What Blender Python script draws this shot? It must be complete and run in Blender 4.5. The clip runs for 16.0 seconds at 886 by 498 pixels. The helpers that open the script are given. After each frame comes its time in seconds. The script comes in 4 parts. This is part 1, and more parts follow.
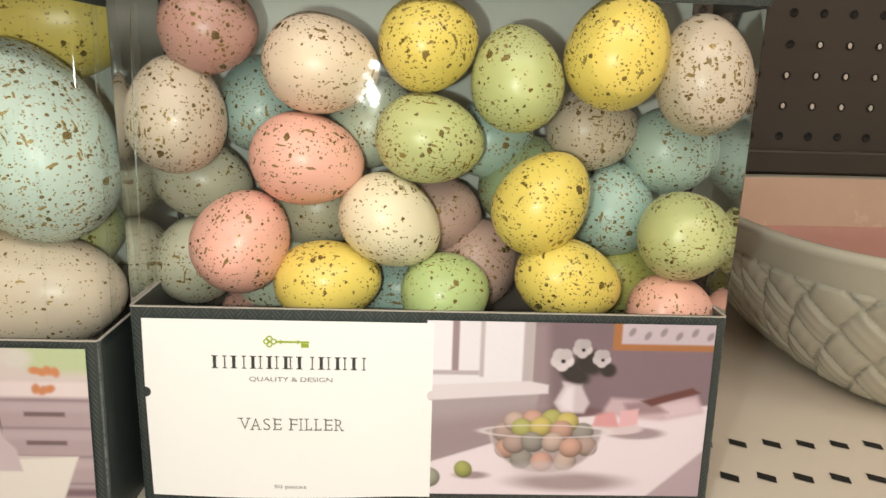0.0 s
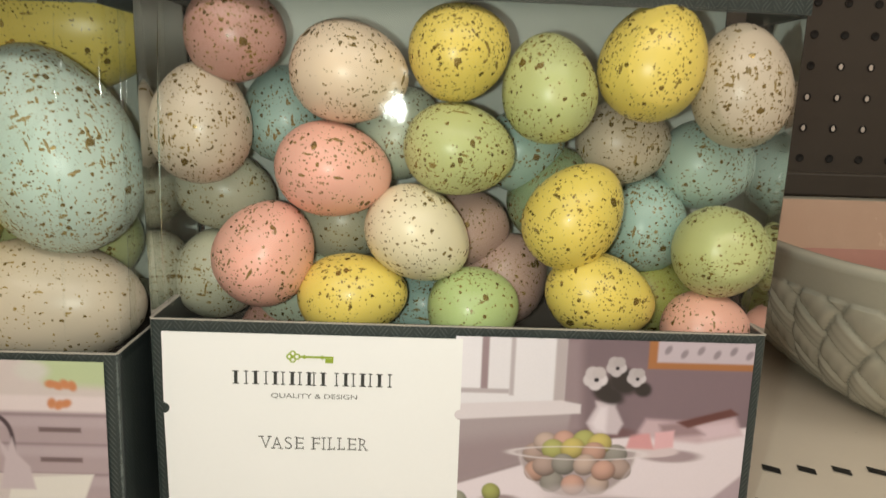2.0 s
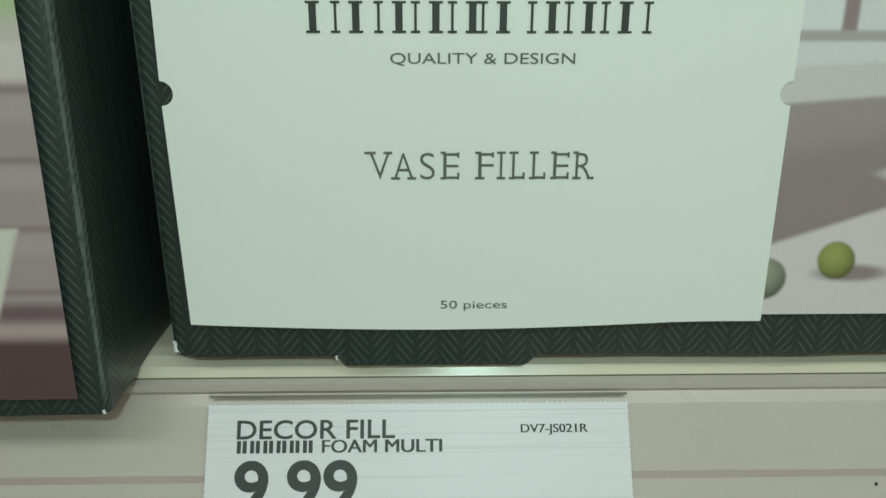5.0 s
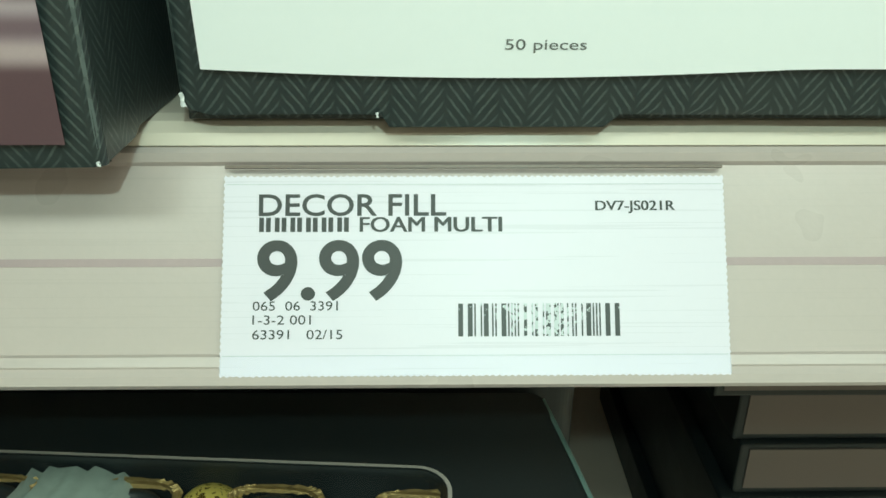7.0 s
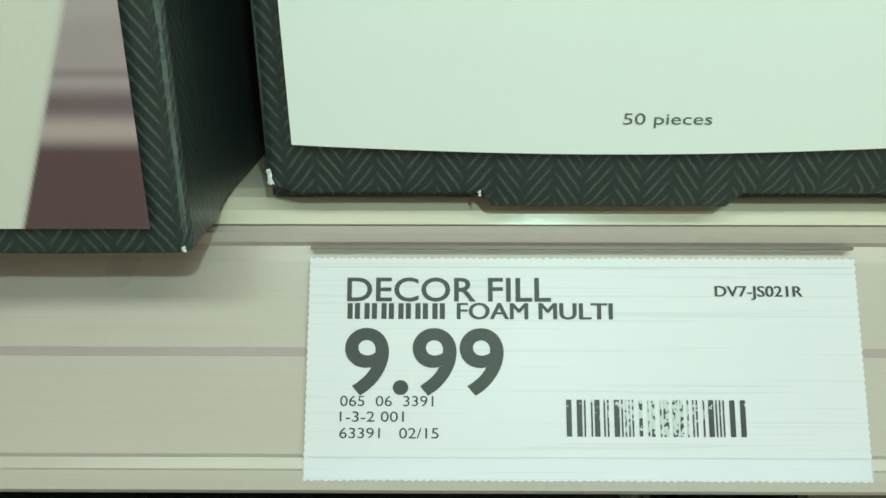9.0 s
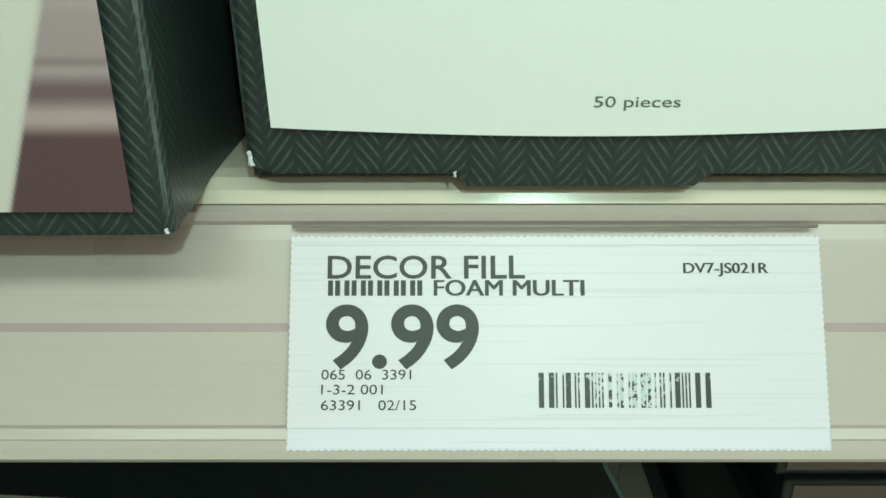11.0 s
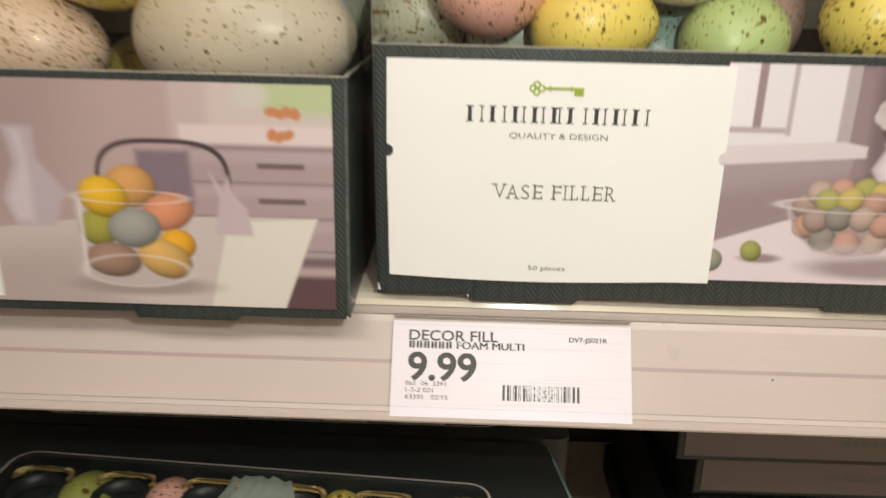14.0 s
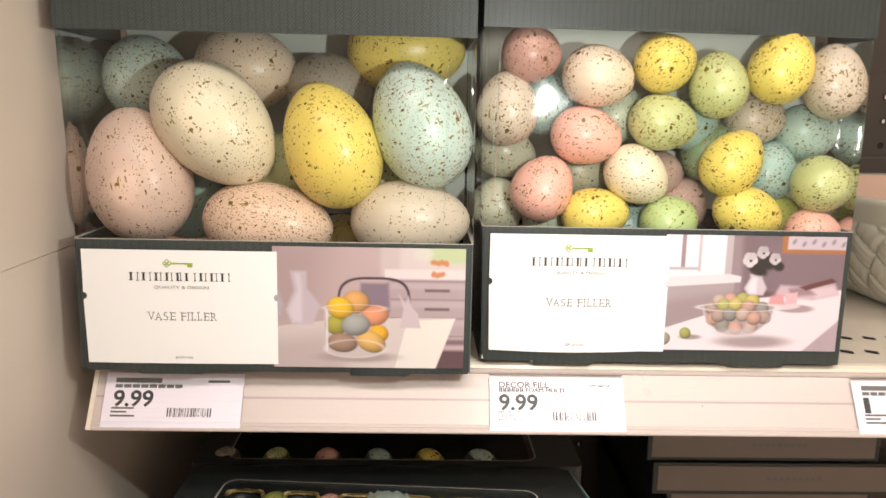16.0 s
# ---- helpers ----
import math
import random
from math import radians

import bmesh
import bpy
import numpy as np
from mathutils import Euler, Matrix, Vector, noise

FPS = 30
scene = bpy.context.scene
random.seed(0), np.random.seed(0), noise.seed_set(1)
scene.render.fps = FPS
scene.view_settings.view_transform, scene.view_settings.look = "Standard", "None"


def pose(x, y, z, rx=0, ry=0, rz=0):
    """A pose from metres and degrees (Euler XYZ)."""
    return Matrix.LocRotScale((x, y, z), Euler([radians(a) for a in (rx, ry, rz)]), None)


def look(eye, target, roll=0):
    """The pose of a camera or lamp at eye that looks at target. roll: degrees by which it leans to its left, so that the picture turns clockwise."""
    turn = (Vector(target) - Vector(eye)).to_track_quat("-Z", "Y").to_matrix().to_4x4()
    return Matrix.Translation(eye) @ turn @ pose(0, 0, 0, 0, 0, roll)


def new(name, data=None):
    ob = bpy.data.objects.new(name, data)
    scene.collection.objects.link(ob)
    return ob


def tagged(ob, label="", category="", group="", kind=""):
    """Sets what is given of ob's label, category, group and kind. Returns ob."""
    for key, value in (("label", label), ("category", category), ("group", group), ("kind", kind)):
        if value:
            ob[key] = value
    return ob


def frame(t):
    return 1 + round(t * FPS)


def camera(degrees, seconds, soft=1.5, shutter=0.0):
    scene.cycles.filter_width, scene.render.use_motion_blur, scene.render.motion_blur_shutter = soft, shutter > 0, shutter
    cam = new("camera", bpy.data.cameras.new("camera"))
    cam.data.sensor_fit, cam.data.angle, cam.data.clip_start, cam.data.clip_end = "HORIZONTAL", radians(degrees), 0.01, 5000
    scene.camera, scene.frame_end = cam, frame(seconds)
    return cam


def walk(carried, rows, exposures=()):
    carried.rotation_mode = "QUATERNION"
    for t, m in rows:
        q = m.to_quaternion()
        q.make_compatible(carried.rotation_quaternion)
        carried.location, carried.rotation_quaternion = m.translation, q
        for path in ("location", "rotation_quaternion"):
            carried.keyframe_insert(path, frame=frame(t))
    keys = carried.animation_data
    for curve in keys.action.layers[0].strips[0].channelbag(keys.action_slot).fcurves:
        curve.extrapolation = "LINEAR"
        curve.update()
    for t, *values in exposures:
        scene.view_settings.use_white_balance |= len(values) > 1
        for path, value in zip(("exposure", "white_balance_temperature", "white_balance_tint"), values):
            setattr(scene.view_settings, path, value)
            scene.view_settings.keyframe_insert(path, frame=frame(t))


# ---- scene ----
cam = camera(59.2, 16.0, shutter=0.35)
PATH = [
    (0, (0.008, -0.001, 1.407), (0.078, 1.948, 0.962), 1.7),
    (0.5, (0.006, 0.0, 1.408), (0.043, 1.953, 0.977), 1.8),
    (1, (0.0, 0.001, 1.409), (0.041, 1.964, 1.028), 1.8),
    (1.5, (-0.002, -0.001, 1.407), (0.045, 1.966, 1.048), 1.9),
    (2, (0.001, 0.006, 1.401), (0.051, 1.969, 1.02), 2.0),
    (2.5, (-0.003, 0.03, 1.378), (0.035, 1.977, 0.925), 1.8),
    (3, (-0.014, 0.063, 1.353), (0.006, 1.986, 0.804), 1.7),
    (3.5, (-0.043, 0.101, 1.329), (-0.013, 2.015, 0.752), 0.8),
    (5.8, (-0.042, 0.129, 1.307), (0.008, 1.996, 0.582), -0.1),
    (6, (-0.044, 0.127, 1.304), (0.007, 1.960, 0.507), -0.2),
    (6.5, (-0.046, 0.136, 1.293), (-0.019, 1.924, 0.398), -0.0),
    (7, (-0.05, 0.141, 1.282), (-0.022, 1.957, 0.445), 0.2),
    (7.5, (-0.049, 0.141, 1.286), (-0.017, 1.962, 0.459), 0.7),
    (8, (-0.054, 0.15, 1.284), (-0.016, 1.984, 0.489), 0.7),
    (8.5, (-0.056, 0.149, 1.283), (-0.054, 2.008, 0.546), 0.1),
    (9, (-0.062, 0.152, 1.283), (-0.073, 2.016, 0.56), -0.0),
    (9.5, (-0.061, 0.154, 1.285), (-0.06, 1.995, 0.504), -0.1),
    (10, (-0.06, 0.153, 1.285), (-0.061, 1.981, 0.474), -0.2),
    (12.5, (-0.059, 0.147, 1.289), (-0.058, 1.974, 0.475), 0.4),
    (13, (-0.058, 0.145, 1.292), (-0.046, 1.962, 0.455), 0.4),
    (13.5, (-0.055, 0.108, 1.312), (-0.066, 1.953, 0.541), 0.7),
    (14, (-0.062, 0.027, 1.345), (-0.094, 1.916, 0.691), 1.4),
    (14.5, (-0.085, -0.029, 1.373), (-0.141, 1.885, 0.795), 1.1),
    (15, (-0.107, -0.087, 1.391), (-0.141, 1.839, 0.851), 1.1),
    (15.5, (-0.12, -0.131, 1.39), (-0.1, 1.818, 0.943), 1.4),
    (16, (-0.12, -0.162, 1.388), (-0.063, 1.807, 1.039), 1.2),
]
EXPOSURES = [
    (0.0, 0.22, 6700, 9), (1.5, -0.05, 6700, 8), (2.0, -0.07, 6700, 6), (2.5, -0.15, 6650, 1), (3.0, -0.46, 6450, -2), (3.5, -0.70, 6000, -13), (6.0, -0.25, 5600, -23), (6.5, 0.08, 5650, -23), (7.0, 0.04, 5650, -25), (8.5, -0.13, 5650, -28), (13.0, -0.07, 5650, -28),
    (13.5, -0.23, 5900, -15), (14.0, 0.0, 6750, 9), (14.5, 0.39, 7100, 20), (15.0, 0.44, 6900, 18), (15.5, 0.42, 6800, 17), (16.0, 0.60, 6600, 14)]
walk(cam, [(t, look(eye, target, roll)) for t, eye, target, roll in PATH], EXPOSURES)

# ---- light ----
world = bpy.data.worlds.new("store_air")
world.use_nodes = True
world.node_tree.nodes["Background"].inputs[0].default_value = (1.0, 0.95, 0.9, 1)
world.node_tree.nodes["Background"].inputs[1].default_value = 0.03
scene.world = world


def lamp(name, kind, m, watts, colour, **settings):
    data = bpy.data.lights.new(name, kind)
    data.energy, data.color = watts, colour
    if "radius" in settings:
        data.shadow_soft_size = settings["radius"]
    if "size" in settings:
        data.shape, data.size, data.size_y = "RECTANGLE", settings["size"][0], settings["size"][1]
    ob = new(name, data)
    ob.matrix_basis = m
    return ob


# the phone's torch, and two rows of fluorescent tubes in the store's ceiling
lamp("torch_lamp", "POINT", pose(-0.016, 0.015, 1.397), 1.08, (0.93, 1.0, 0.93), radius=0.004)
TUBES = ((-0.75, -1.50), (0.95, -1.50))
for tx, ty in TUBES:
    lamp("tube_lamp", "AREA", pose(tx, ty, 3.12), 27.0, (1.0, 0.91, 0.83), size=(1.5, 0.5))


# ---- materials ----
def node_mat(name):
    m = bpy.data.materials.new(name)
    m.use_nodes = True
    nt = m.node_tree
    return m, nt, nt.nodes["Principled BSDF"]


def link(nt, a, out, b, inp):
    nt.links.new(a.outputs[out], b.inputs[inp])


def add(nt, kind, **values):
    n = nt.nodes.new(kind)
    for key, v in values.items():
        n.inputs[key].default_value = v
    return n


def maths(nt, op, a, b=None, c=None):
    n = nt.nodes.new("ShaderNodeMath")
    n.operation = op
    for i, v in enumerate((a, b, c)):
        if v is None:
            continue
        if isinstance(v, (int, float)):
            n.inputs[i].default_value = v
        else:
            nt.links.new(v, n.inputs[i])
    return n.outputs[0]


def mixed(nt, fac, a, b):
    n = nt.nodes.new("ShaderNodeMix")
    n.data_type = "RGBA"
    for sock, v in ((n.inputs[0], fac), (n.inputs[6], a), (n.inputs[7], b)):
        if isinstance(v, (int, float)):
            sock.default_value = v
        elif isinstance(v, tuple):
            sock.default_value = (*v, 1)
        else:
            nt.links.new(v, sock)
    return n.outputs[2]


MATS = {}


def surface(name, colour, rough=0.5, metal=0.0, vary=0.12, scale=60.0, fine=900.0, bump=0.05, coat=0.0, dirt=0.0, streak=0.0):
    """A plain coating with blotches and grain at two scales."""
    if name in MATS:
        return MATS[name]
    m, nt, b = node_mat(name)
    co = nt.nodes.new("ShaderNodeTexCoord")
    big = add(nt, "ShaderNodeTexNoise", Scale=scale, Detail=4.0)
    small = add(nt, "ShaderNodeTexNoise", Scale=fine, Detail=3.0)
    for n in (big, small):
        link(nt, co, "Object", n, "Vector")
    f = maths(nt, "ADD", maths(nt, "MULTIPLY", big.outputs[0], 0.65), maths(nt, "MULTIPLY", small.outputs[0], 0.35))
    lo = tuple(c * (1 - vary) for c in colour)
    hi = tuple(min(1.0, c * (1 + vary)) for c in colour)
    tone = mixed(nt, f, lo, hi)
    if streak:
        way = nt.nodes.new("ShaderNodeVectorMath")
        way.operation = "MULTIPLY"
        link(nt, co, "Object", way, 0)
        way.inputs[1].default_value = (14.0, 0.0, 2600.0)
        line = add(nt, "ShaderNodeTexNoise", Scale=1.0, Detail=3.0)
        link(nt, way, 0, line, "Vector")
        tone = mixed(nt, maths(nt, "MULTIPLY", maths(nt, "GREATER_THAN", line.outputs[0], 0.60), streak), tone, tuple(c * 0.75 for c in colour))
    if dirt:
        vor = add(nt, "ShaderNodeTexVoronoi", Scale=110.0, Randomness=1.0)
        link(nt, co, "Object", vor, "Vector")
        pick = nt.nodes.new("ShaderNodeSeparateColor")
        link(nt, vor, "Color", pick, 0)
        near = maths(nt, "LESS_THAN", vor.outputs["Distance"], maths(nt, "MULTIPLY", pick.outputs[1], 0.045))
        spot = maths(nt, "MULTIPLY", near, maths(nt, "LESS_THAN", pick.outputs[0], dirt))
        tone = mixed(nt, spot, tone, (0.03, 0.025, 0.02))
    nt.links.new(tone, b.inputs["Base Color"])
    r = maths(nt, "MULTIPLY_ADD", big.outputs[0], 0.16, max(0.02, rough - 0.08))
    nt.links.new(r, b.inputs["Roughness"])
    b.inputs["Metallic"].default_value = metal
    b.inputs["Coat Weight"].default_value = coat
    if bump:
        bp = add(nt, "ShaderNodeBump", Strength=bump, Distance=0.0004)
        nt.links.new(small.outputs[0], bp.inputs["Height"])
        link(nt, bp, "Normal", b, "Normal")
    MATS[name] = m
    return m


def herringbone(name, dark, light, column=0.0039, step=0.0019):
    """Dark printed card with slanting pale threads, each column of them set off from the next and worn at its ends."""
    m, nt, b = node_mat(name)
    co = nt.nodes.new("ShaderNodeTexCoord")
    sep = nt.nodes.new("ShaderNodeSeparateXYZ")
    link(nt, co, "Object", sep, 0)
    along = maths(nt, "ADD", sep.outputs[0], sep.outputs[1])
    fold = maths(nt, "PINGPONG", along, column)
    side = maths(nt, "MODULO", maths(nt, "FLOOR", maths(nt, "DIVIDE", maths(nt, "ADD", along, 10.0 * column), column)), 2.0)
    v = maths(nt, "ADD", maths(nt, "ADD", sep.outputs[2], maths(nt, "MULTIPLY", fold, 1.28)), maths(nt, "MULTIPLY", side, step * 0.5))
    wob = add(nt, "ShaderNodeTexNoise", Scale=900.0, Detail=3.0)
    link(nt, co, "Object", wob, "Vector")
    v = maths(nt, "ADD", v, maths(nt, "MULTIPLY", wob.outputs[0], 0.00045))
    tri = maths(nt, "PINGPONG", v, step / 2)
    thread = maths(nt, "MINIMUM", 1.0, maths(nt, "MAXIMUM", 0.0, maths(nt, "MULTIPLY_ADD", tri, -9.0 / step, 1.75)))
    edge = maths(nt, "MINIMUM", fold, maths(nt, "SUBTRACT", column, fold))
    ends = maths(nt, "MINIMUM", 1.0, maths(nt, "MULTIPLY", edge, 5.0 / column))
    thin = add(nt, "ShaderNodeTexNoise", Scale=1400.0, Detail=3.0)
    link(nt, co, "Object", thin, "Vector")
    thread = maths(nt, "MULTIPLY", maths(nt, "MULTIPLY", thread, ends), maths(nt, "MULTIPLY_ADD", thin.outputs[0], 1.0, 0.15))
    rub = add(nt, "ShaderNodeTexNoise", Scale=45.0, Detail=4.0)
    link(nt, co, "Object", rub, "Vector")
    ground = mixed(nt, rub.outputs[0], tuple(c * 0.8 for c in dark), tuple(c * 1.25 for c in dark))
    nt.links.new(mixed(nt, thread, ground, light), b.inputs["Base Color"])
    nt.links.new(maths(nt, "MULTIPLY_ADD", rub.outputs[0], 0.18, 0.28), b.inputs["Roughness"])
    b.inputs["Specular IOR Level"].default_value = 0.5
    bp = add(nt, "ShaderNodeBump", Strength=0.12, Distance=0.0003)
    nt.links.new(thin.outputs[0], bp.inputs["Height"])
    link(nt, bp, "Normal", b, "Normal")
    return m


def speckled(name, colour, dense=1.0, scale=1.0, gold=1.0):
    """Painted foam with a satin finish and brown-gold flecks: fine dots, splashes drawn out in two directions, and a few blots."""
    m, nt, b = node_mat(name)
    co = nt.nodes.new("ShaderNodeTexCoord")
    info = nt.nodes.new("ShaderNodeObjectInfo")
    shift = nt.nodes.new("ShaderNodeVectorMath")
    shift.operation = "MULTIPLY_ADD"
    link(nt, info, "Random", shift, 0)
    shift.inputs[1].default_value = (3.1, 5.7, 2.3)
    link(nt, co, "Object", shift, 2)
    warp = add(nt, "ShaderNodeTexNoise", Scale=800.0 * scale, Detail=2.0)
    link(nt, shift, 0, warp, "Vector")
    bent = nt.nodes.new("ShaderNodeVectorMath")
    bent.operation = "MULTIPLY_ADD"
    link(nt, warp, "Color", bent, 0)
    bent.inputs[1].default_value = (0.0011 / scale, 0.0011 / scale, 0.0011 / scale)
    link(nt, shift, 0, bent, 2)
    crowd = add(nt, "ShaderNodeTexNoise", Scale=62.0 * scale, Detail=2.0)
    link(nt, shift, 0, crowd, "Vector")
    patch = maths(nt, "MINIMUM", maths(nt, "MAXIMUM", maths(nt, "MULTIPLY_ADD", crowd.outputs[0], 5.2, -1.85), 0.16), 1.6)
    masks = []
    for k, (s, least, size, keep, draw, turn) in enumerate((
            (900.0, 0.12, 0.26, 0.70, (1.0, 1.0, 1.0), 0.0), (400.0, 0.06, 0.23, 0.90, (1.0, 0.8, 1.0), 0.0),
            (560.0, 0.06, 0.25, 0.55, (0.20, 1.0, 1.0), 0.5), (430.0, 0.06, 0.23, 0.45, (1.0, 0.25, 1.0), -0.4),
            (150.0, 0.05, 0.17, 0.60, (1.0, 0.7, 0.9), 0.2))):
        vor = add(nt, "ShaderNodeTexVoronoi", Scale=s * scale, Randomness=1.0)
        pull = nt.nodes.new("ShaderNodeMapping")
        pull.inputs["Rotation"].default_value = (turn, turn * 0.7, turn)
        pull.inputs["Scale"].default_value = draw
        link(nt, bent, 0, pull, "Vector")
        link(nt, pull, 0, vor, "Vector")
        col = nt.nodes.new("ShaderNodeSeparateColor")
        link(nt, vor, "Color", col, 0)
        chosen = maths(nt, "LESS_THAN", col.outputs[k % 3], maths(nt, "MULTIPLY", patch, keep * dense))
        dot = maths(nt, "LESS_THAN", vor.outputs["Distance"], maths(nt, "MULTIPLY_ADD", col.outputs[(k + 1) % 3], size, least))
        masks.append(maths(nt, "MULTIPLY", chosen, dot))
    fleck = masks[0]
    for other in masks[1:]:
        fleck = maths(nt, "MAXIMUM", fleck, other)
    tone = add(nt, "ShaderNodeTexNoise", Scale=330.0, Detail=2.0)
    link(nt, shift, 0, tone, "Vector")
    brown = mixed(nt, tone.outputs[0], (0.050 * gold, 0.036 * gold, 0.009 * gold), (0.23 * gold ** 0.5, 0.15 * gold ** 0.5, 0.035 * gold ** 0.5))
    cloud = add(nt, "ShaderNodeTexNoise", Scale=70.0, Detail=3.0)
    link(nt, shift, 0, cloud, "Vector")
    paint = mixed(nt, cloud.outputs[0], tuple(c * 0.88 for c in colour), tuple(min(1, c * 1.08) for c in colour))
    nt.links.new(mixed(nt, maths(nt, "MULTIPLY", fleck, 0.92), paint, brown), b.inputs["Base Color"])
    nt.links.new(maths(nt, "MULTIPLY", maths(nt, "MAXIMUM", masks[1], masks[4]), 0.55), b.inputs["Metallic"])
    nt.links.new(maths(nt, "MULTIPLY_ADD", fleck, -0.10, 0.36), b.inputs["Roughness"])
    grain = add(nt, "ShaderNodeTexNoise", Scale=1500.0, Detail=2.0)
    link(nt, shift, 0, grain, "Vector")
    bp = add(nt, "ShaderNodeBump", Strength=0.07, Distance=0.0003)
    nt.links.new(maths(nt, "ADD", grain.outputs[0], fleck), bp.inputs["Height"])
    link(nt, bp, "Normal", b, "Normal")
    return m


def clear_film(name):
    """Thin clear plastic: it lets light through and mirrors a little, with faint waves."""
    m = bpy.data.materials.new(name)
    m.use_nodes = True
    nt = m.node_tree
    nt.nodes.clear()
    out = nt.nodes.new("ShaderNodeOutputMaterial")
    tr = nt.nodes.new("ShaderNodeBsdfTransparent")
    tr.inputs[0].default_value = (0.96, 0.97, 0.96, 1)
    gl = nt.nodes.new("ShaderNodeBsdfGlossy")
    gl.inputs["Roughness"].default_value = 0.07
    fres = add(nt, "ShaderNodeFresnel", IOR=1.48)
    co = nt.nodes.new("ShaderNodeTexCoord")
    n1 = add(nt, "ShaderNodeTexNoise", Scale=28.0, Detail=2.0, Distortion=0.6)
    link(nt, co, "Object", n1, "Vector")
    n2 = add(nt, "ShaderNodeTexNoise", Scale=450.0, Detail=4.0)
    link(nt, co, "Object", n2, "Vector")
    bp = add(nt, "ShaderNodeBump", Strength=0.35, Distance=0.002)
    nt.links.new(maths(nt, "MULTIPLY_ADD", n2.outputs[0], 0.03, n1.outputs[0]), bp.inputs["Height"])
    link(nt, bp, "Normal", gl, "Normal")
    mix = nt.nodes.new("ShaderNodeMixShader")
    link(nt, fres, 0, mix, 0)
    link(nt, tr, 0, mix, 1)
    link(nt, gl, 0, mix, 2)
    link(nt, mix, 0, out, 0)
    return m


CARD = herringbone("herringbone_card", (0.025, 0.033, 0.033), (0.092, 0.112, 0.104))
FILM = clear_film("clear_film")
# scuffed card, its pale tone also painting the fold's highlight
WORNLITEDGE = surface("scuffed_lit_fold", (0.11, 0.13, 0.125), 0.28, vary=0.5, scale=400.0)
LINER = surface("pale_liner", (0.56, 0.60, 0.54), 0.7, vary=0.06)
INSIDE = surface("dark_inside", (0.045, 0.038, 0.032), 0.8)
EDGE = surface("cut_board", (0.42, 0.39, 0.35), 0.9)
PAPER = surface("white_card", (0.85, 0.85, 0.86), 0.46, vary=0.025, scale=30.0, bump=0.03, dirt=0.03)
TAGPAPER = surface("tag_paper", (0.79, 0.745, 0.84), 0.42, vary=0.02, scale=40.0, bump=0.03, dirt=0.10, streak=0.3)
INK = surface("black_ink", (0.035, 0.037, 0.037), 0.5, vary=0.35, scale=900.0, fine=3000.0)
def worn_ink():
    """Thermal print rubbed away in one patch."""
    m, nt, b = node_mat("worn_ink")
    co = nt.nodes.new("ShaderNodeTexCoord")
    n = add(nt, "ShaderNodeTexNoise", Scale=1500.0, Detail=4.0)
    link(nt, co, "Object", n, "Vector")
    w = add(nt, "ShaderNodeTexNoise", Scale=95.0, Detail=1.0)
    link(nt, co, "Object", w, "Vector")
    f = maths(nt, "GREATER_THAN", maths(nt, "ADD", n.outputs[0], maths(nt, "MULTIPLY", w.outputs[0], 0.9)), 1.11)
    nt.links.new(mixed(nt, f, (0.035, 0.037, 0.037), (0.60, 0.63, 0.66)), b.inputs["Base Color"])
    b.inputs["Roughness"].default_value = 0.45
    return m


WORN = worn_ink()
GREYINK = surface("grey_ink", (0.13, 0.13, 0.125), 0.5)
GREEN = surface("green_ink", (0.30, 0.40, 0.04), 0.45)
SHELF = surface("cream_enamel", (0.74, 0.66, 0.56), 0.22, vary=0.05, scale=25.0, bump=0.03, dirt=0.25)
STRIP = surface("clear_channel", (0.56, 0.485, 0.46), 0.30, vary=0.07, scale=18.0, dirt=0.25, streak=0.12)
GROOVE = surface("channel_groove", (0.44, 0.34, 0.35), 0.4)
PEG = surface("taupe_pegboard", (0.050, 0.040, 0.031), 0.6, vary=0.15, scale=20.0)
# near-black colour puts the shade of an opening on shallow faces
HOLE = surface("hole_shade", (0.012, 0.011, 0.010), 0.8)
# pale colour standing in for light reflected at the hole edges
HOLE_GLINT = surface("hole_glint", (0.60, 0.55, 0.50), 0.4)
PANEL = surface("cream_panel", (0.64, 0.55, 0.47), 0.55, vary=0.05, scale=8.0, bump=0.08)
CERAMIC = surface("cream_ceramic", (0.56, 0.54, 0.45), 0.24, vary=0.10, scale=40.0, coat=0.3)
GLAZE = surface("blush_glaze", (0.52, 0.37, 0.28), 0.25, vary=0.08, coat=0.3)
PINKRIM = surface("pink_glaze", (0.50, 0.27, 0.23), 0.2, vary=0.1, coat=0.4)
BLACKCARD = surface("black_card", (0.020, 0.025, 0.026), 0.42, vary=0.2)
# pale teal for the highlight on the black flap's rim
TEALGLINT = surface("teal_glint", (0.16, 0.24, 0.22), 0.4)
GOLD = surface("gold_braid", (0.46, 0.33, 0.13), 0.35, metal=0.55, vary=0.85, scale=900.0, fine=2500.0, bump=0.6)
# cream print with the shade under the shelf put into its colour
SHADEDCREAM = surface("shaded_cream", (0.17, 0.138, 0.122), 0.5, vary=0.05)
FLOOR = surface("floor_vinyl", (0.72, 0.69, 0.63), 0.35, scale=6.0)
CEIL = surface("ceiling_board", (0.78, 0.77, 0.74), 0.9, scale=6.0)
WALL = surface("store_wall", (0.74, 0.68, 0.60), 0.7, scale=5.0)

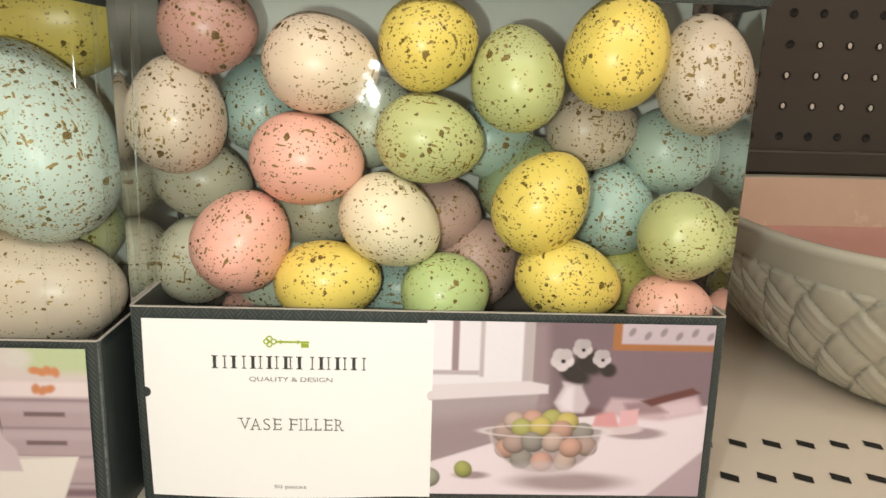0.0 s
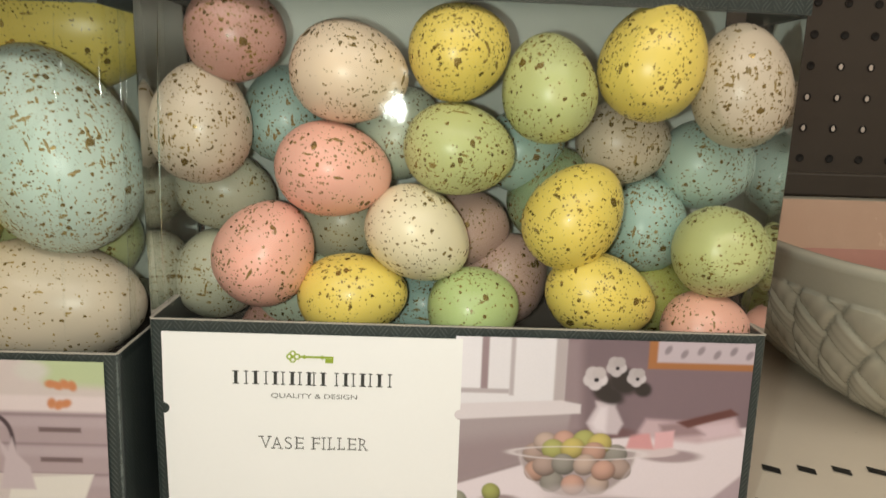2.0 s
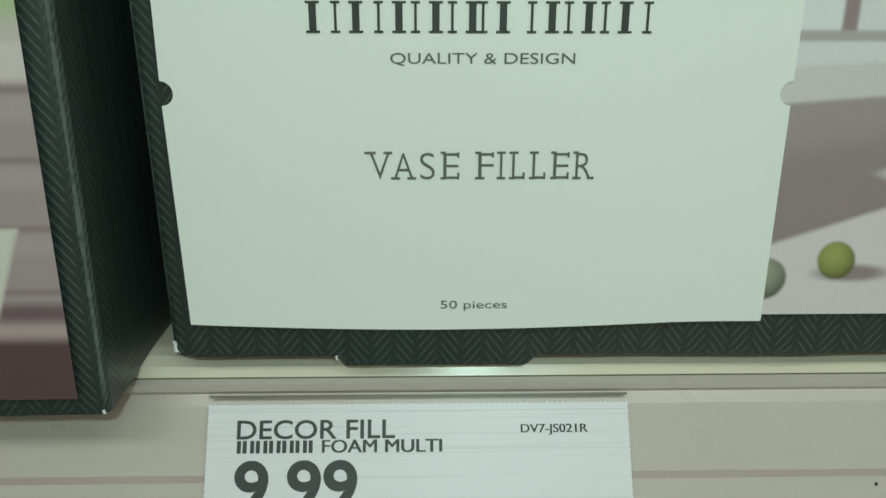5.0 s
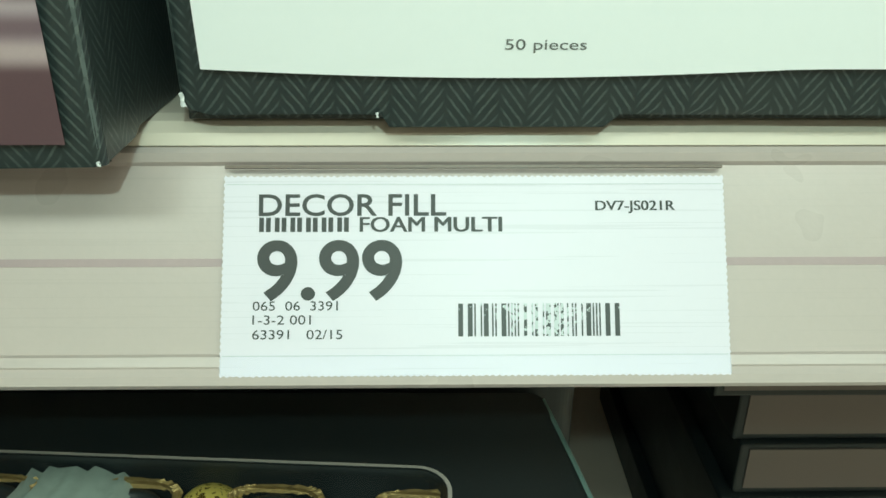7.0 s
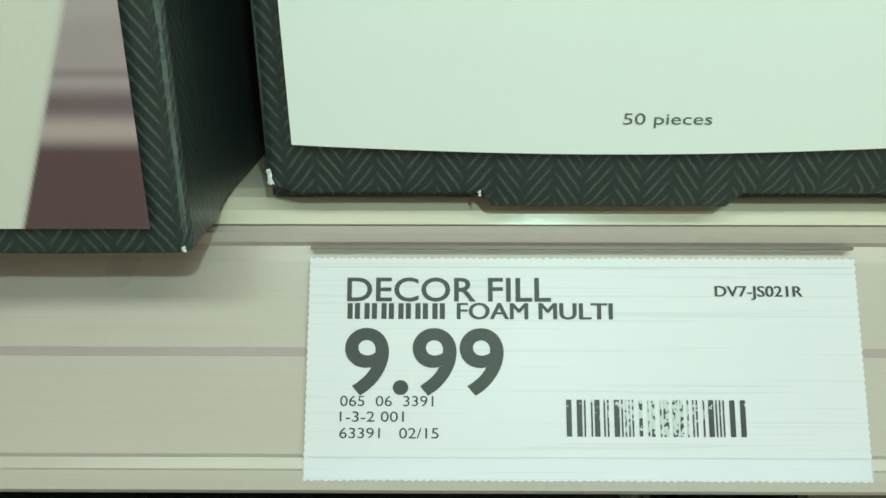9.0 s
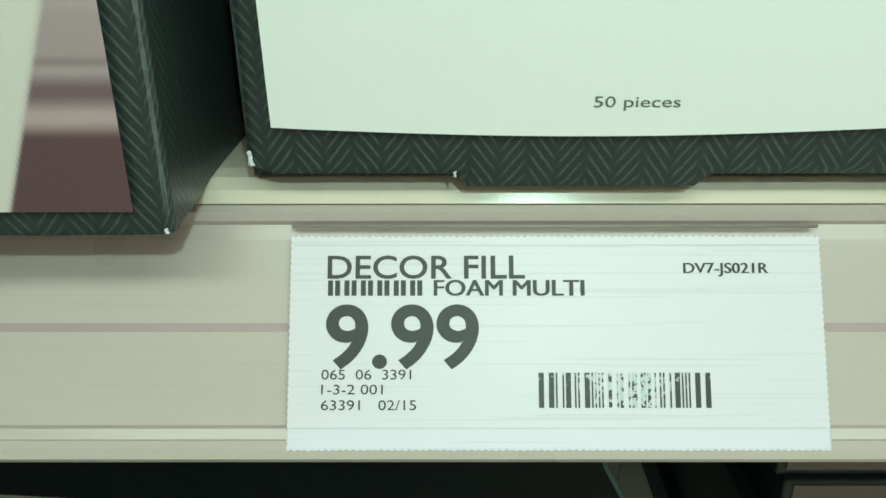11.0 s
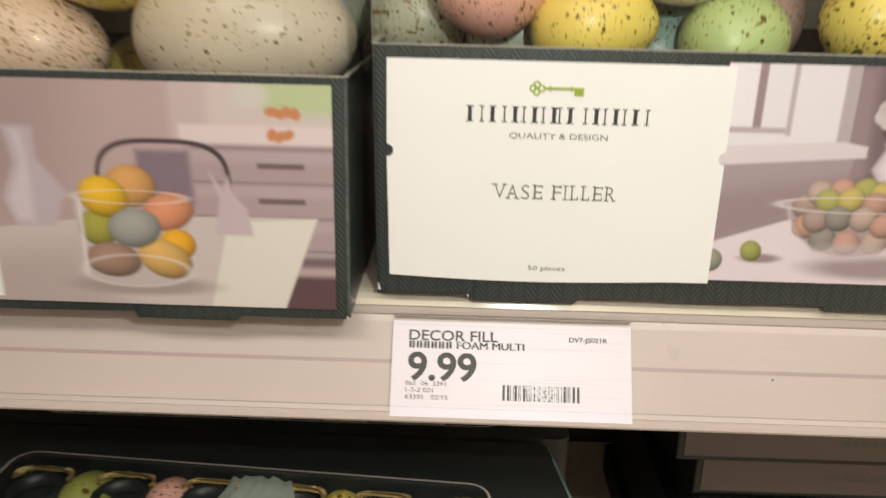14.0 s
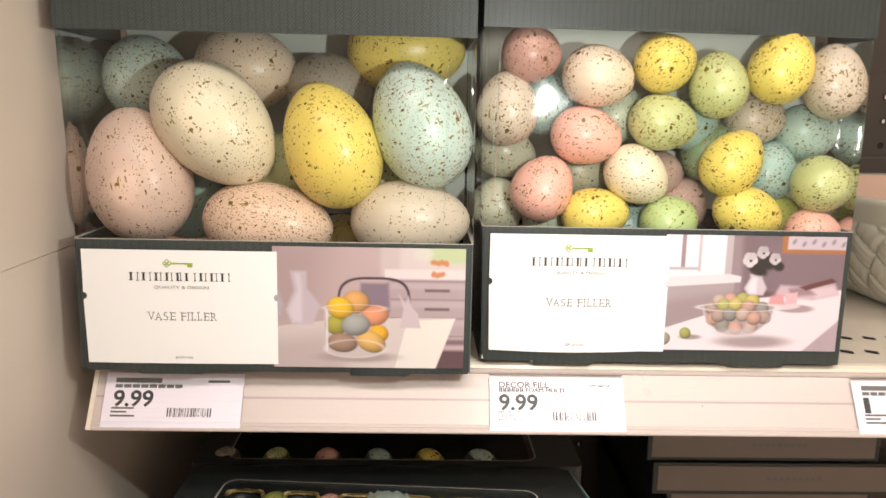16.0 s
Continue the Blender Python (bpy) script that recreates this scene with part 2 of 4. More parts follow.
# the aqua and moss tones have the back row's shade mixed into their colour
EGGS = {
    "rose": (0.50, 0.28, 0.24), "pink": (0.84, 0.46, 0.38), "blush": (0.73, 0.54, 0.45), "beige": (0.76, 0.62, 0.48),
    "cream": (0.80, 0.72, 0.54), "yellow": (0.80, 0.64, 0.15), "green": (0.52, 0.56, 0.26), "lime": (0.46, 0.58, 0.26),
    "shaded_moss": (0.24, 0.33, 0.19), "olive": (0.36, 0.38, 0.10), "sage": (0.44, 0.45, 0.34), "mint": (0.55, 0.62, 0.48),
    "blue": (0.52, 0.64, 0.58), "shaded_aqua": (0.34, 0.50, 0.46), "teal": (0.25, 0.42, 0.38), "taupe": (0.58, 0.50, 0.40), "mauve": (0.48, 0.33, 0.29),
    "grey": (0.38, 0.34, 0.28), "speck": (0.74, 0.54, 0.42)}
EGGWORDS = {
    "rose": "dusty rose", "pink": "salmon pink", "blush": "pale blush", "beige": "warm beige", "cream": "cream white", "yellow": "bright yellow",
    "green": "soft green", "lime": "light lime green", "shaded_moss": "shade-darkened mossy green", "olive": "olive green", "sage": "grey sage", "mint": "pale mint",
    "blue": "pale duck-egg blue", "shaded_aqua": "shade-darkened soft blue-green", "teal": "dim teal", "taupe": "taupe beige", "mauve": "mauve brown", "grey": "grey brown", "speck": "blush, densely gold-flecked"}
DENSE = {"pink": 0.8, "cream": 0.75, "green": 1.35, "blue": 1.25, "shaded_aqua": 1.5, "shaded_moss": 1.6, "taupe": 1.1, "rose": 0.9, "lime": 0.7, "sage": 0.9, "mint": 0.7}
SMALL = {k: speckled("small_egg_" + k, (0.43, 0.58, 0.53) if k == "blue" else c, 1.15 * DENSE.get(k, 1.0), 1.0, 2.0) for k, c in EGGS.items()}
LARGE = {k: speckled("large_egg_" + k, c, {"speck": 3.2, "blue": 1.6, "taupe": 0.55}.get(k, 0.7), 1.05 if k != "speck" else 1.2, 3.2) for k, c in EGGS.items()}


# ---- builders ----
def mesh_of(name, bm, material, smooth=False):
    me = bpy.data.meshes.new(name)
    bmesh.ops.recalc_face_normals(bm, faces=bm.faces)
    bm.to_mesh(me)
    bm.free()
    me.materials.append(material)
    if smooth:
        for p in me.polygons:
            p.use_smooth = True
    return me


def part(name, bm, material, parent=None, label="", smooth=False):
    ob = new(name, mesh_of(name, bm, material, smooth))
    if parent:
        ob.parent = parent
        ob.matrix_parent_inverse = world_of(parent).inverted()
    if label:
        tagged(ob, label)
    return ob


def world_of(ob):
    m = ob.matrix_basis.copy()
    if ob.parent:
        m = world_of(ob.parent) @ ob.matrix_parent_inverse @ m
    return m


def empty(name, x, y, z, label, category, group=""):
    ob = new(name)
    ob.empty_display_size = 0.02
    ob.matrix_basis = pose(x, y, z)
    return tagged(ob, label, category, group)


def block(x0, x1, y0, y1, z0, z1, bevel=0.0, bm=None):
    bm = bm or bmesh.new()
    v = [bm.verts.new((x, y, z)) for x in (x0, x1) for y in (y0, y1) for z in (z0, z1)]
    fs = [bm.faces.new([v[i] for i in q]) for q in ((0, 1, 3, 2), (4, 6, 7, 5), (0, 4, 5, 1), (2, 3, 7, 6), (0, 2, 6, 4), (1, 5, 7, 3))]
    if bevel:
        es = {e for f in fs for e in f.edges}
        bmesh.ops.bevel(bm, geom=list(es), offset=bevel, segments=2, affect="EDGES", profile=0.5)
    return bm


def prism(points, x0, x1, bevel=0.0):
    """A profile of (y, z) points drawn out along x."""
    bm = bmesh.new()
    a = [bm.verts.new((x0, y, z)) for y, z in points]
    b = [bm.verts.new((x1, y, z)) for y, z in points]
    bm.faces.new(a)
    bm.faces.new(b[::-1])
    for i in range(len(points)):
        j = (i + 1) % len(points)
        bm.faces.new((a[i], b[i], b[j], a[j]))
    return bm


def plate(outline, place, thick, bm=None):
    """A thin sheet: outline in (u, v), place(u, v, h) gives the point at height h over the surface."""
    bm = bm or bmesh.new()
    top = [bm.verts.new(place(u, v, thick)) for u, v in outline]
    low = [bm.verts.new(place(u, v, 0.0)) for u, v in outline]
    bm.faces.new(top)
    for i in range(len(outline)):
        j = (i + 1) % len(outline)
        bm.faces.new((top[i], low[i], low[j], top[j]))
    return bm


def disc(cx, cy, rx, ry, n=28, a0=0.0, a1=360.0):
    return [(cx + rx * math.cos(radians(a0 + (a1 - a0) * i / n)), cy + ry * math.sin(radians(a0 + (a1 - a0) * i / n))) for i in range(n)]


def lettering(body, u0, u1, base, cap, place, h, bm=None, slim=0.0):
    """Letters of the built-in font, from u0 to u1, with caps of that height standing on the line v = base."""
    cu = bpy.data.curves.new("letters", "FONT")
    cu.body, cu.resolution_u, cu.offset = body, 8 if cap > 0.004 else 4, slim
    ob = new("letters", cu)
    bpy.context.view_layer.update()
    me = bpy.data.meshes.new_from_object(ob.evaluated_get(bpy.context.evaluated_depsgraph_get()))
    co = np.array([v.co[:] for v in me.vertices])
    x0, x1 = co[:, 0].min(), co[:, 0].max()
    capital = 0.73
    bm = bm or bmesh.new()
    vs = [bm.verts.new(place(u0 + (c[0] - x0) / (x1 - x0) * (u1 - u0), base - c[1] / capital * cap, h)) for c in co]
    for p in me.polygons:
        try:
            bm.faces.new([vs[i] for i in p.vertices])
        except ValueError:
            pass
    bpy.data.objects.remove(ob)
    bpy.data.meshes.remove(me)
    bpy.data.curves.remove(cu)
    return bm


TITLE = (("V", 0.012, 0.098, ((-0.012, 0.038, 1), (0.072, 0.110, 1))), ("A", 0.116, 0.202, ((0.104, 0.142, 0), (0.175, 0.214, 0))),
         ("S", 0.232, 0.296, ()), ("E", 0.334, 0.404, ((0.322, 0.345, 0), (0.322, 0.345, 1))), ("F", 0.488, 0.556, ((0.474, 0.516, 0), (0.474, 0.500, 1))),
         ("I", 0.584, 0.594, ((0.570, 0.608, 0), (0.570, 0.608, 1))), ("L", 0.638, 0.694, ((0.624, 0.650, 0), (0.624, 0.664, 1))),
         ("L", 0.728, 0.786, ((0.714, 0.740, 0), (0.714, 0.754, 1))), ("E", 0.820, 0.890, ((0.808, 0.831, 0), (0.808, 0.831, 1))),
         ("R", 0.919, 0.990, ((0.906, 0.944, 0), (0.906, 0.930, 1), (0.972, 1.002, 0))))


def slab_title(u0, wide, cap, place):
    """The title's capitals, one by one, with short slab feet and heads."""
    bm = bmesh.new()
    thin = cap * 0.085
    for letter, a, b, feet in TITLE:
        lettering(letter, u0 + a * wide, u0 + b * wide, 0.0, cap, place, 0.00042, bm, -0.012)
        for p, q, top in feet:
            v = -cap * 0.975 if top else -thin
            bars([(u0 + p * wide, u0 + q * wide)], v, v + thin, place, 0.00044, bm)
    for tip in (0.404, 0.556, 0.890):
        bars([(u0 + (tip - 0.009) * wide, u0 + tip * wide)], -cap * 0.95, -cap * 0.76, place, 0.00044, bm)
    for tip in (0.404, 0.694, 0.786, 0.890):
        bars([(u0 + (tip - 0.009) * wide, u0 + tip * wide)], -cap * 0.24, 0.0, place, 0.00044, bm)
    return bm


def bars(spans, v0, v1, place, h, bm=None):
    bm = bm or bmesh.new()
    for a, b in spans:
        bm.faces.new([bm.verts.new(place(u, v, h)) for u, v in ((a, v0), (b, v0), (b, v1), (a, v1))])
    return bm


# ---- structure ----
SX0, SX1, SHELF_Z, BACK_Y = -0.295, 0.95, 1.2505, 0.665


def structure(name, bm, material, label, category):
    return tagged(part(name, bm, material), label, category, kind="structure")


structure("floor", block(-3, 3, -2.4, 0.9, -0.1, 0.0), FLOOR, "pale vinyl store floor", "floor")
structure("ceiling", block(-3, 3, -2.4, 0.9, 3.2, 3.3), CEIL, "white store ceiling", "ceiling")
structure("wall_south", block(-3, 3, -2.5, -2.4, 0, 3.2), WALL, "plain wall across the aisle", "wall")
structure("wall_west", block(-3.1, -3, -2.5, 0.9, 0, 3.2), WALL, "plain store wall", "wall")
structure("wall_east", block(3, 3.1, -2.5, 0.9, 0, 3.2), WALL, "plain store wall", "wall")
structure("wall_north", block(-3, 3, 0.9, 1.0, 0, 3.2), WALL, "plain wall behind the shelving", "wall")
for tx, ty in TUBES:
    e = empty("ceiling_light", tx, ty, 3.2, "white troffer fixed to the store ceiling", "ceiling light", "tubes in the ceiling")
    part("housing", block(tx - 0.8, tx + 0.8, ty - 0.3, ty + 0.3, 3.14, 3.2, 0.004), CEIL, e)

# end panel of the bay, in two sheets with a seam
ep = empty("end_panel", -0.32, 0.3, 0, "cream laminated end panel closing the shelf bay", "panel")
part("upper_sheet", block(-0.332, -0.312, -0.05, 0.70, 1.3110, 2.1, 0.0004), PANEL, ep)
part("lower_sheet", block(-0.3325, -0.3125, -0.05, 0.70, 0.0, 1.3108, 0.0004), PANEL, ep)

# pegboard back
pb = empty("pegboard", 0.3, BACK_Y, 0, "dark taupe perforated steel back panel behind the shelves", "pegboard")
part("board", block(-0.31, 1.2, BACK_Y, BACK_Y + 0.012, 0.0, 2.1), PEG, pb)
PITCH = 0.0254


def hole_at(x, z):
    bm = bmesh.new()
    n = 14
    ring = [[bm.verts.new((r * math.cos(2 * math.pi * i / n), y, r * math.sin(2 * math.pi * i / n))) for i in range(n)] for r, y in ((0.0036, -0.0006), (0.0030, -0.0012), (0.0026, -0.0004))]
    for p, q in zip(ring, ring[1:]):
        for i in range(n):
            bm.faces.new((p[i], p[(i + 1) % n], q[(i + 1) % n], q[i]))
    bm.faces.new(ring[2])
    return bm


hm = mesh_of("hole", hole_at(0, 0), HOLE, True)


# a hole with a pale disc painted in as its reflected light
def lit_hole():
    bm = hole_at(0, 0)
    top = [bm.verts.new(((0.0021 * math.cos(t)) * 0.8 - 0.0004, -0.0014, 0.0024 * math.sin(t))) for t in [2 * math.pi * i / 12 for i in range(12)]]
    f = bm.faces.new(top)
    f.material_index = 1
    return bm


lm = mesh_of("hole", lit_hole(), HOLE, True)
lm.materials.append(HOLE_GLINT)
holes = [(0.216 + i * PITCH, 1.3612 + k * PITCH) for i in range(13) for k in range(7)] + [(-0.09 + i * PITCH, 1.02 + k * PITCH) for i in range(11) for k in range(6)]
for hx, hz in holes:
    # holes at these heights get the painted reflection
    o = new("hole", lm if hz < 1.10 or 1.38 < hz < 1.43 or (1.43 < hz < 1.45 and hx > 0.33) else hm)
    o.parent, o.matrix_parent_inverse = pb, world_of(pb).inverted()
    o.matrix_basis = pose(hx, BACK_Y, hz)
structure("trim", block(0.0, 1.2, BACK_Y - 0.012, BACK_Y - 0.0005, 1.330, 1.3500, 0.002), PEG, "dark rail along the foot of the pegboard", "trim")

# the shelf with its price channel
sh = empty("shelf", 0.3, 0.45, 1.212, "cream enamelled steel shelf with a slanted price channel", "shelf")
DY, DZ = -0.5145, -0.8575
NY, NZ = -0.8575, 0.5145


def channel(v, h):
    return (0.2515 + DY * v + NY * h, 1.2425 + DZ * v + NZ * h)


deck = [(BACK_Y, SHELF_Z), (0.2600, SHELF_Z), (0.2572, 1.2500), (0.2552, 1.2487), (0.2543, 1.2470), (0.2570, 1.2440), (0.2600, 1.2160), (BACK_Y, 1.2160)]
part("deck", prism(deck, SX0, SX1), SHELF, sh)
strip = [(0.2541, 1.2468), (0.2531, 1.2462), channel(-0.0028, -0.0002), channel(-0.0024, -0.0012), channel(-0.0002, -0.0010), channel(0.0119, -0.0010), channel(0.0121, -0.0016),
         channel(0.0127, -0.0016), channel(0.0129, -0.0009), channel(0.0258, -0.0009), channel(0.0262, 0.0000), channel(0.0276, 0.0003), channel(0.0279, 0.0000),
         channel(0.0290, 0.0005), channel(0.0303, 0.0003), channel(0.0308, -0.0006), (0.2400, 1.2152), (0.2600, 1.2145), (0.2600, 1.2400), (0.2572, 1.2440)]
part("price_channel", prism(strip, SX0, SX1), STRIP, sh, "glossy slanted plastic price channel")
part("groove", prism([channel(0.0116, -0.00155), channel(0.0130, -0.00155), channel(0.0129, -0.00082), channel(0.0117, -0.00082)], SX0, SX1), GROOVE, sh, "mauve line along the channel")
part("end_cap", prism([(0.2600, 1.2488), (0.2560, 1.2478), channel(0.0, -0.0004), channel(0.0306, 0.0006), (0.2400, 1.2150), (0.2600, 1.2143)], SX0 - 0.0025, SX0), SHELF, sh)
# flat dark patches on the deck, painted as the slots' inner shade
sm = bmesh.new()
sm.faces.new([sm.verts.new((p * 0.0031 - q * 0.0008, -p * 0.0020 - q * 0.0026, 0.00035)) for p, q in ((-1, -1), (1, -1), (1, 1), (-1, 1))])
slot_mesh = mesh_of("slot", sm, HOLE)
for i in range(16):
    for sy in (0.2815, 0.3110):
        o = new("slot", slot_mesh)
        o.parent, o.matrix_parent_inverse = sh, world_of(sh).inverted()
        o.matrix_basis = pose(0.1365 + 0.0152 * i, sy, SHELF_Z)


# ---- price tags ----
def tag_place(x0):
    return lambda u, v, h: (x0 + u, channel(v, h)[0], channel(v, h)[1])


def price_tag(x0, label, lines):
    e = empty("price_tag", x0 + 0.037, channel(0.014, 0)[0], channel(0.0286, 0)[1], label, "price tag", "price tags on the shelf")
    place = tag_place(x0)
    W, H, n = 0.0742, 0.0292, 156
    L, T = 0.0005, -0.0006
    rng = random.Random(3)
    out = [(L + W * i / n, T + 0.00026 * (i % 2) + 0.00010 * rng.random()) for i in range(n)]
    out += [(L + W + 0.00020 * (i % 2), T + (H - T) * i / 60) for i in range(60)]
    out += [(L + W - W * i / n, H - 0.00024 * (i % 2) - 0.00010 * rng.random()) for i in range(n)]
    out += [(L - 0.00020 * (i % 2), H - (H - T) * i / 60) for i in range(60)]
    part("paper", plate(out, place, 0.0006), TAGPAPER, e)
    part("crease", bars([(L + 0.0002, L + W - 0.0002)], 0.02600, 0.02615, place, 0.00068), surface("tag_crease", (0.62, 0.62, 0.66), 0.4), e)
    part("crease", bars([(L + 0.0002, L + W - 0.0002)], 0.00075, 0.00087, place, 0.00068), surface("tag_crease", (0.62, 0.62, 0.66), 0.4), e)
    # brown strip drawn as the shadow line along the tag's top
    part("crease_shadow", plate([(L - 0.0001, T - 0.0015), (L + W + 0.0001, T - 0.0015), (L + W + 0.0001, T - 0.0011), (L - 0.0001, T - 0.0011)], place, 0.0007), surface("sleeve_shade", (0.17, 0.13, 0.10), 0.4, vary=0.4, scale=200.0), e, "dark strip painted as the crease shadow above the tag")
    lip = [(L, 0.0262), (L + W, 0.0262), (L + W, H - 0.0004), (L, H - 0.0004)]
    part("sleeve_lip", plate(lip, place, 0.0010), FILM, e, "clear folded lip of the tag sleeve").visible_shadow = False
    h = 0.0007
    flat = place

    def place(u, v, lift):
        return flat(u + 0.0004, v * 1.015, lift)

    if lines == "full":
        part("heading", lettering("DECOR FILL", 0.0052, 0.0329, 0.0054, 0.0033, place, h, slim=0.012), INK, e, "heading in black capitals")
        for i in range(6):
            u = 0.0053 + 0.0023 * i
            part("maker_bar", bars([(u, u + 0.0007), (u + 0.0010, u + 0.0017)], 0.0057, 0.0078, place, h), INK, e)
        bm = lettering("FOAM MULTI", 0.0201, 0.0410, 0.0078, 0.0023, place, h)
        part("description", lettering("FOAM MULTI", 0.02025, 0.0412, 0.0078, 0.0023, place, h + 0.00003, bm), INK, e)
        part("price", lettering("9.99", 0.0051, 0.0264, 0.0174, 0.0086, place, h, slim=0.022), INK, e, "large black price")
        for words, u1, base in (("065  06  3391", 0.0170, 0.0192), ("1-3-2 001", 0.0131, 0.0212), ("63391   02/15", 0.0177, 0.0233)):
            part("stock_line", lettering(words, 0.0046, u1, base, 0.0014, place, h), INK, e)
        bm = lettering("DV7-JS021R", 0.0551, 0.0669, 0.0047, 0.0015, place, h)
        part("shelf_code", lettering("DV7-JS021R", 0.0552, 0.0670, 0.0047, 0.0015, place, h + 0.00003, bm), INK, e)
    else:
        part("heading_bar", bars([(0.0052, 0.0300)], 0.0024, 0.0050, place, h), GREYINK, e)
        for i in range(8):
            part("description_bar", bars([(0.0052 + 0.0046 * i, 0.0092 + 0.0046 * i)], 0.0058, 0.0077, place, h), GREYINK, e)
        if lines == "price":
            part("price", lettering("9.99", 0.0051, 0.0264, 0.0174, 0.0086, place, h, slim=0.022), INK, e, "large black price")
        else:
            part("price", lettering("1", 0.0051, 0.0085, 0.0172, 0.0086, place, h, slim=0.022), INK, e, "large black price")
        for u1, v in ((0.0168, 0.0180), (0.0130, 0.0200), (0.0175, 0.0221)):
            part("stock_line", bars([(0.0046, u1)], v, v + 0.0010, place, h), GREYINK, e)
        part("code_bar", bars([(0.0551, 0.0668)], 0.0033, 0.0046, place, h), GREYINK, e)
    rng = random.Random(11)
    u, spans = 0.0346, []
    while u < 0.0585:
        w = rng.choice((0.00022, 0.00022, 0.00045, 0.0007))
        spans.append((u, u + w))
        u += w + rng.choice((0.00025, 0.00025, 0.0005, 0.0007))
    for span in spans:
        part("barcode_bar", bars([span], 0.0183, 0.0230, place, h), WORN, e)
    return e


price_tag(-0.0812, "white paper price tag in the shelf's channel, price 9.99", "full")
price_tag(-0.2905, "white paper price tag partly under the large-egg box", "price")
price_tag(0.1225, "white paper price tag at the far end of the channel", "other")


# ---- eggs ----
def egg_mesh(name, a, b, material):
    """An egg lying along x: half length a, half width b, one end blunter."""
    bm = bmesh.new()
    n, rings = 28, 18
    rows = []
    for k in range(1, rings):
        t = math.pi * k / rings
        x = -a * math.cos(t)
        r = b * math.sin(t) * (1 + 0.11 * math.cos(t))
        rows.append([bm.verts.new((x, r * math.cos(2 * math.pi * i / n), r * math.sin(2 * math.pi * i / n))) for i in range(n)])
    p0, p1 = bm.verts.new((-a, 0, 0)), bm.verts.new((a, 0, 0))
    for p, q in zip(rows, rows[1:]):
        for i in range(n):
            bm.faces.new((p[i], p[(i + 1) % n], q[(i + 1) % n], q[i]))
    for i in range(n):
        bm.faces.new((p0, rows[0][(i + 1) % n], rows[0][i]))
        bm.faces.new((p1, rows[-1][i], rows[-1][(i + 1) % n]))
    return mesh_of(name, bm, material, True)


def lay_eggs(rows, y, mats, name, words, group):
    for k, (colour, x, z, a, b, turn) in enumerate(rows):
        me = egg_mesh(name, a / 1000, b / 1000, mats[colour])
        ob = new(name, me)
        ob.matrix_basis = pose(x / 1000, y, z / 1000, 0, -turn, 0) @ pose(0, 0, 0, 37 * k, 0, 0)
        tagged(ob, EGGWORDS[colour] + words, "egg", group)


lay_eggs([("rose", -62, 1419, 16.3, 15.6, 0), ("taupe", -74, 1390, 20.0, 16.7, 90), ("beige", -25, 1408, 19.7, 16.7, -8), ("yellow", 11, 1416, 16.9, 15.9, 20),
          ("green", 41, 1405, 18.2, 15.8, 100), ("yellow", 75, 1415, 20.0, 17.3, 70), ("taupe", 105, 1408, 20.6, 16.2, 98), ("pink", -30, 1376, 19.7, 15.9, -8),
          ("green", 12, 1384, 18.9, 15.4, -8)], 0.2690, SMALL, "small_foam_egg", " foam egg with gold flecks, in clear box", "small eggs in the box")
lay_eggs([("pink", -53, 1347, 18.7, 16.9, 60), ("cream", -1, 1355, 18.9, 15.6, -33), ("yellow", 52, 1363, 19.5, 15.9, 55), ("yellow", -23, 1333, 19.1, 14.6, 5),
          ("lime", 19, 1329, 16.0, 15.4, 20), ("yellow", 63, 1335, 19.5, 14.8, -15), ("green", 104, 1352, 16.9, 15.9, 0), ("pink", 101, 1324, 15.6, 13.8, 0)],
         0.2685, SMALL, "small_foam_egg", " foam egg with gold flecks, in clear box", "small eggs in the box")
# back row: its aqua and moss eggs are darkened in colour for shade
lay_eggs([("shaded_aqua", -50, 1393, 17.5, 15.9, 90), ("sage", -72, 1365, 18.4, 14.7, -15), ("sage", -76, 1334, 17.0, 15.8, 80), ("taupe", 73, 1387, 17.5, 15.3, 0),
          ("blue", 104, 1380, 18.0, 16.3, 0), ("shaded_moss", 48, 1367, 18.1, 16.0, 70), ("shaded_aqua", 83, 1357, 18.3, 16.1, 80), ("mauve", 32, 1335, 17.9, 15.8, 60),
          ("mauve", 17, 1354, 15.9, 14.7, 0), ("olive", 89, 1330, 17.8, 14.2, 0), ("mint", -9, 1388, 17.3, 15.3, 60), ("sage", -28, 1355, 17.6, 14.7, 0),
          ("mint", -43, 1329, 18.1, 15.1, 30), ("shaded_aqua", 4, 1324, 18.0, 15.0, 0), ("shaded_aqua", 36, 1384, 16.7, 14.6, 40), ("rose", -52, 1312, 15.3, 13.1, 0)],
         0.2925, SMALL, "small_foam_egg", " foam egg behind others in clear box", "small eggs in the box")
lay_eggs([("blush", -273, 1350, 37.0, 27.4, 100), ("cream", -231, 1378, 37.7, 28.0, -48), ("yellow", -169, 1368, 34.9, 25.8, 110), ("blue", -121, 1380, 35.2, 25.7, 112),
          ("speck", -204, 1325, 35.7, 22.6, -6), ("taupe", -126, 1328, 33.0, 22.0, 0)], 0.2655, LARGE, "large_foam_egg", " large foam egg in clear box", "large eggs in the box")
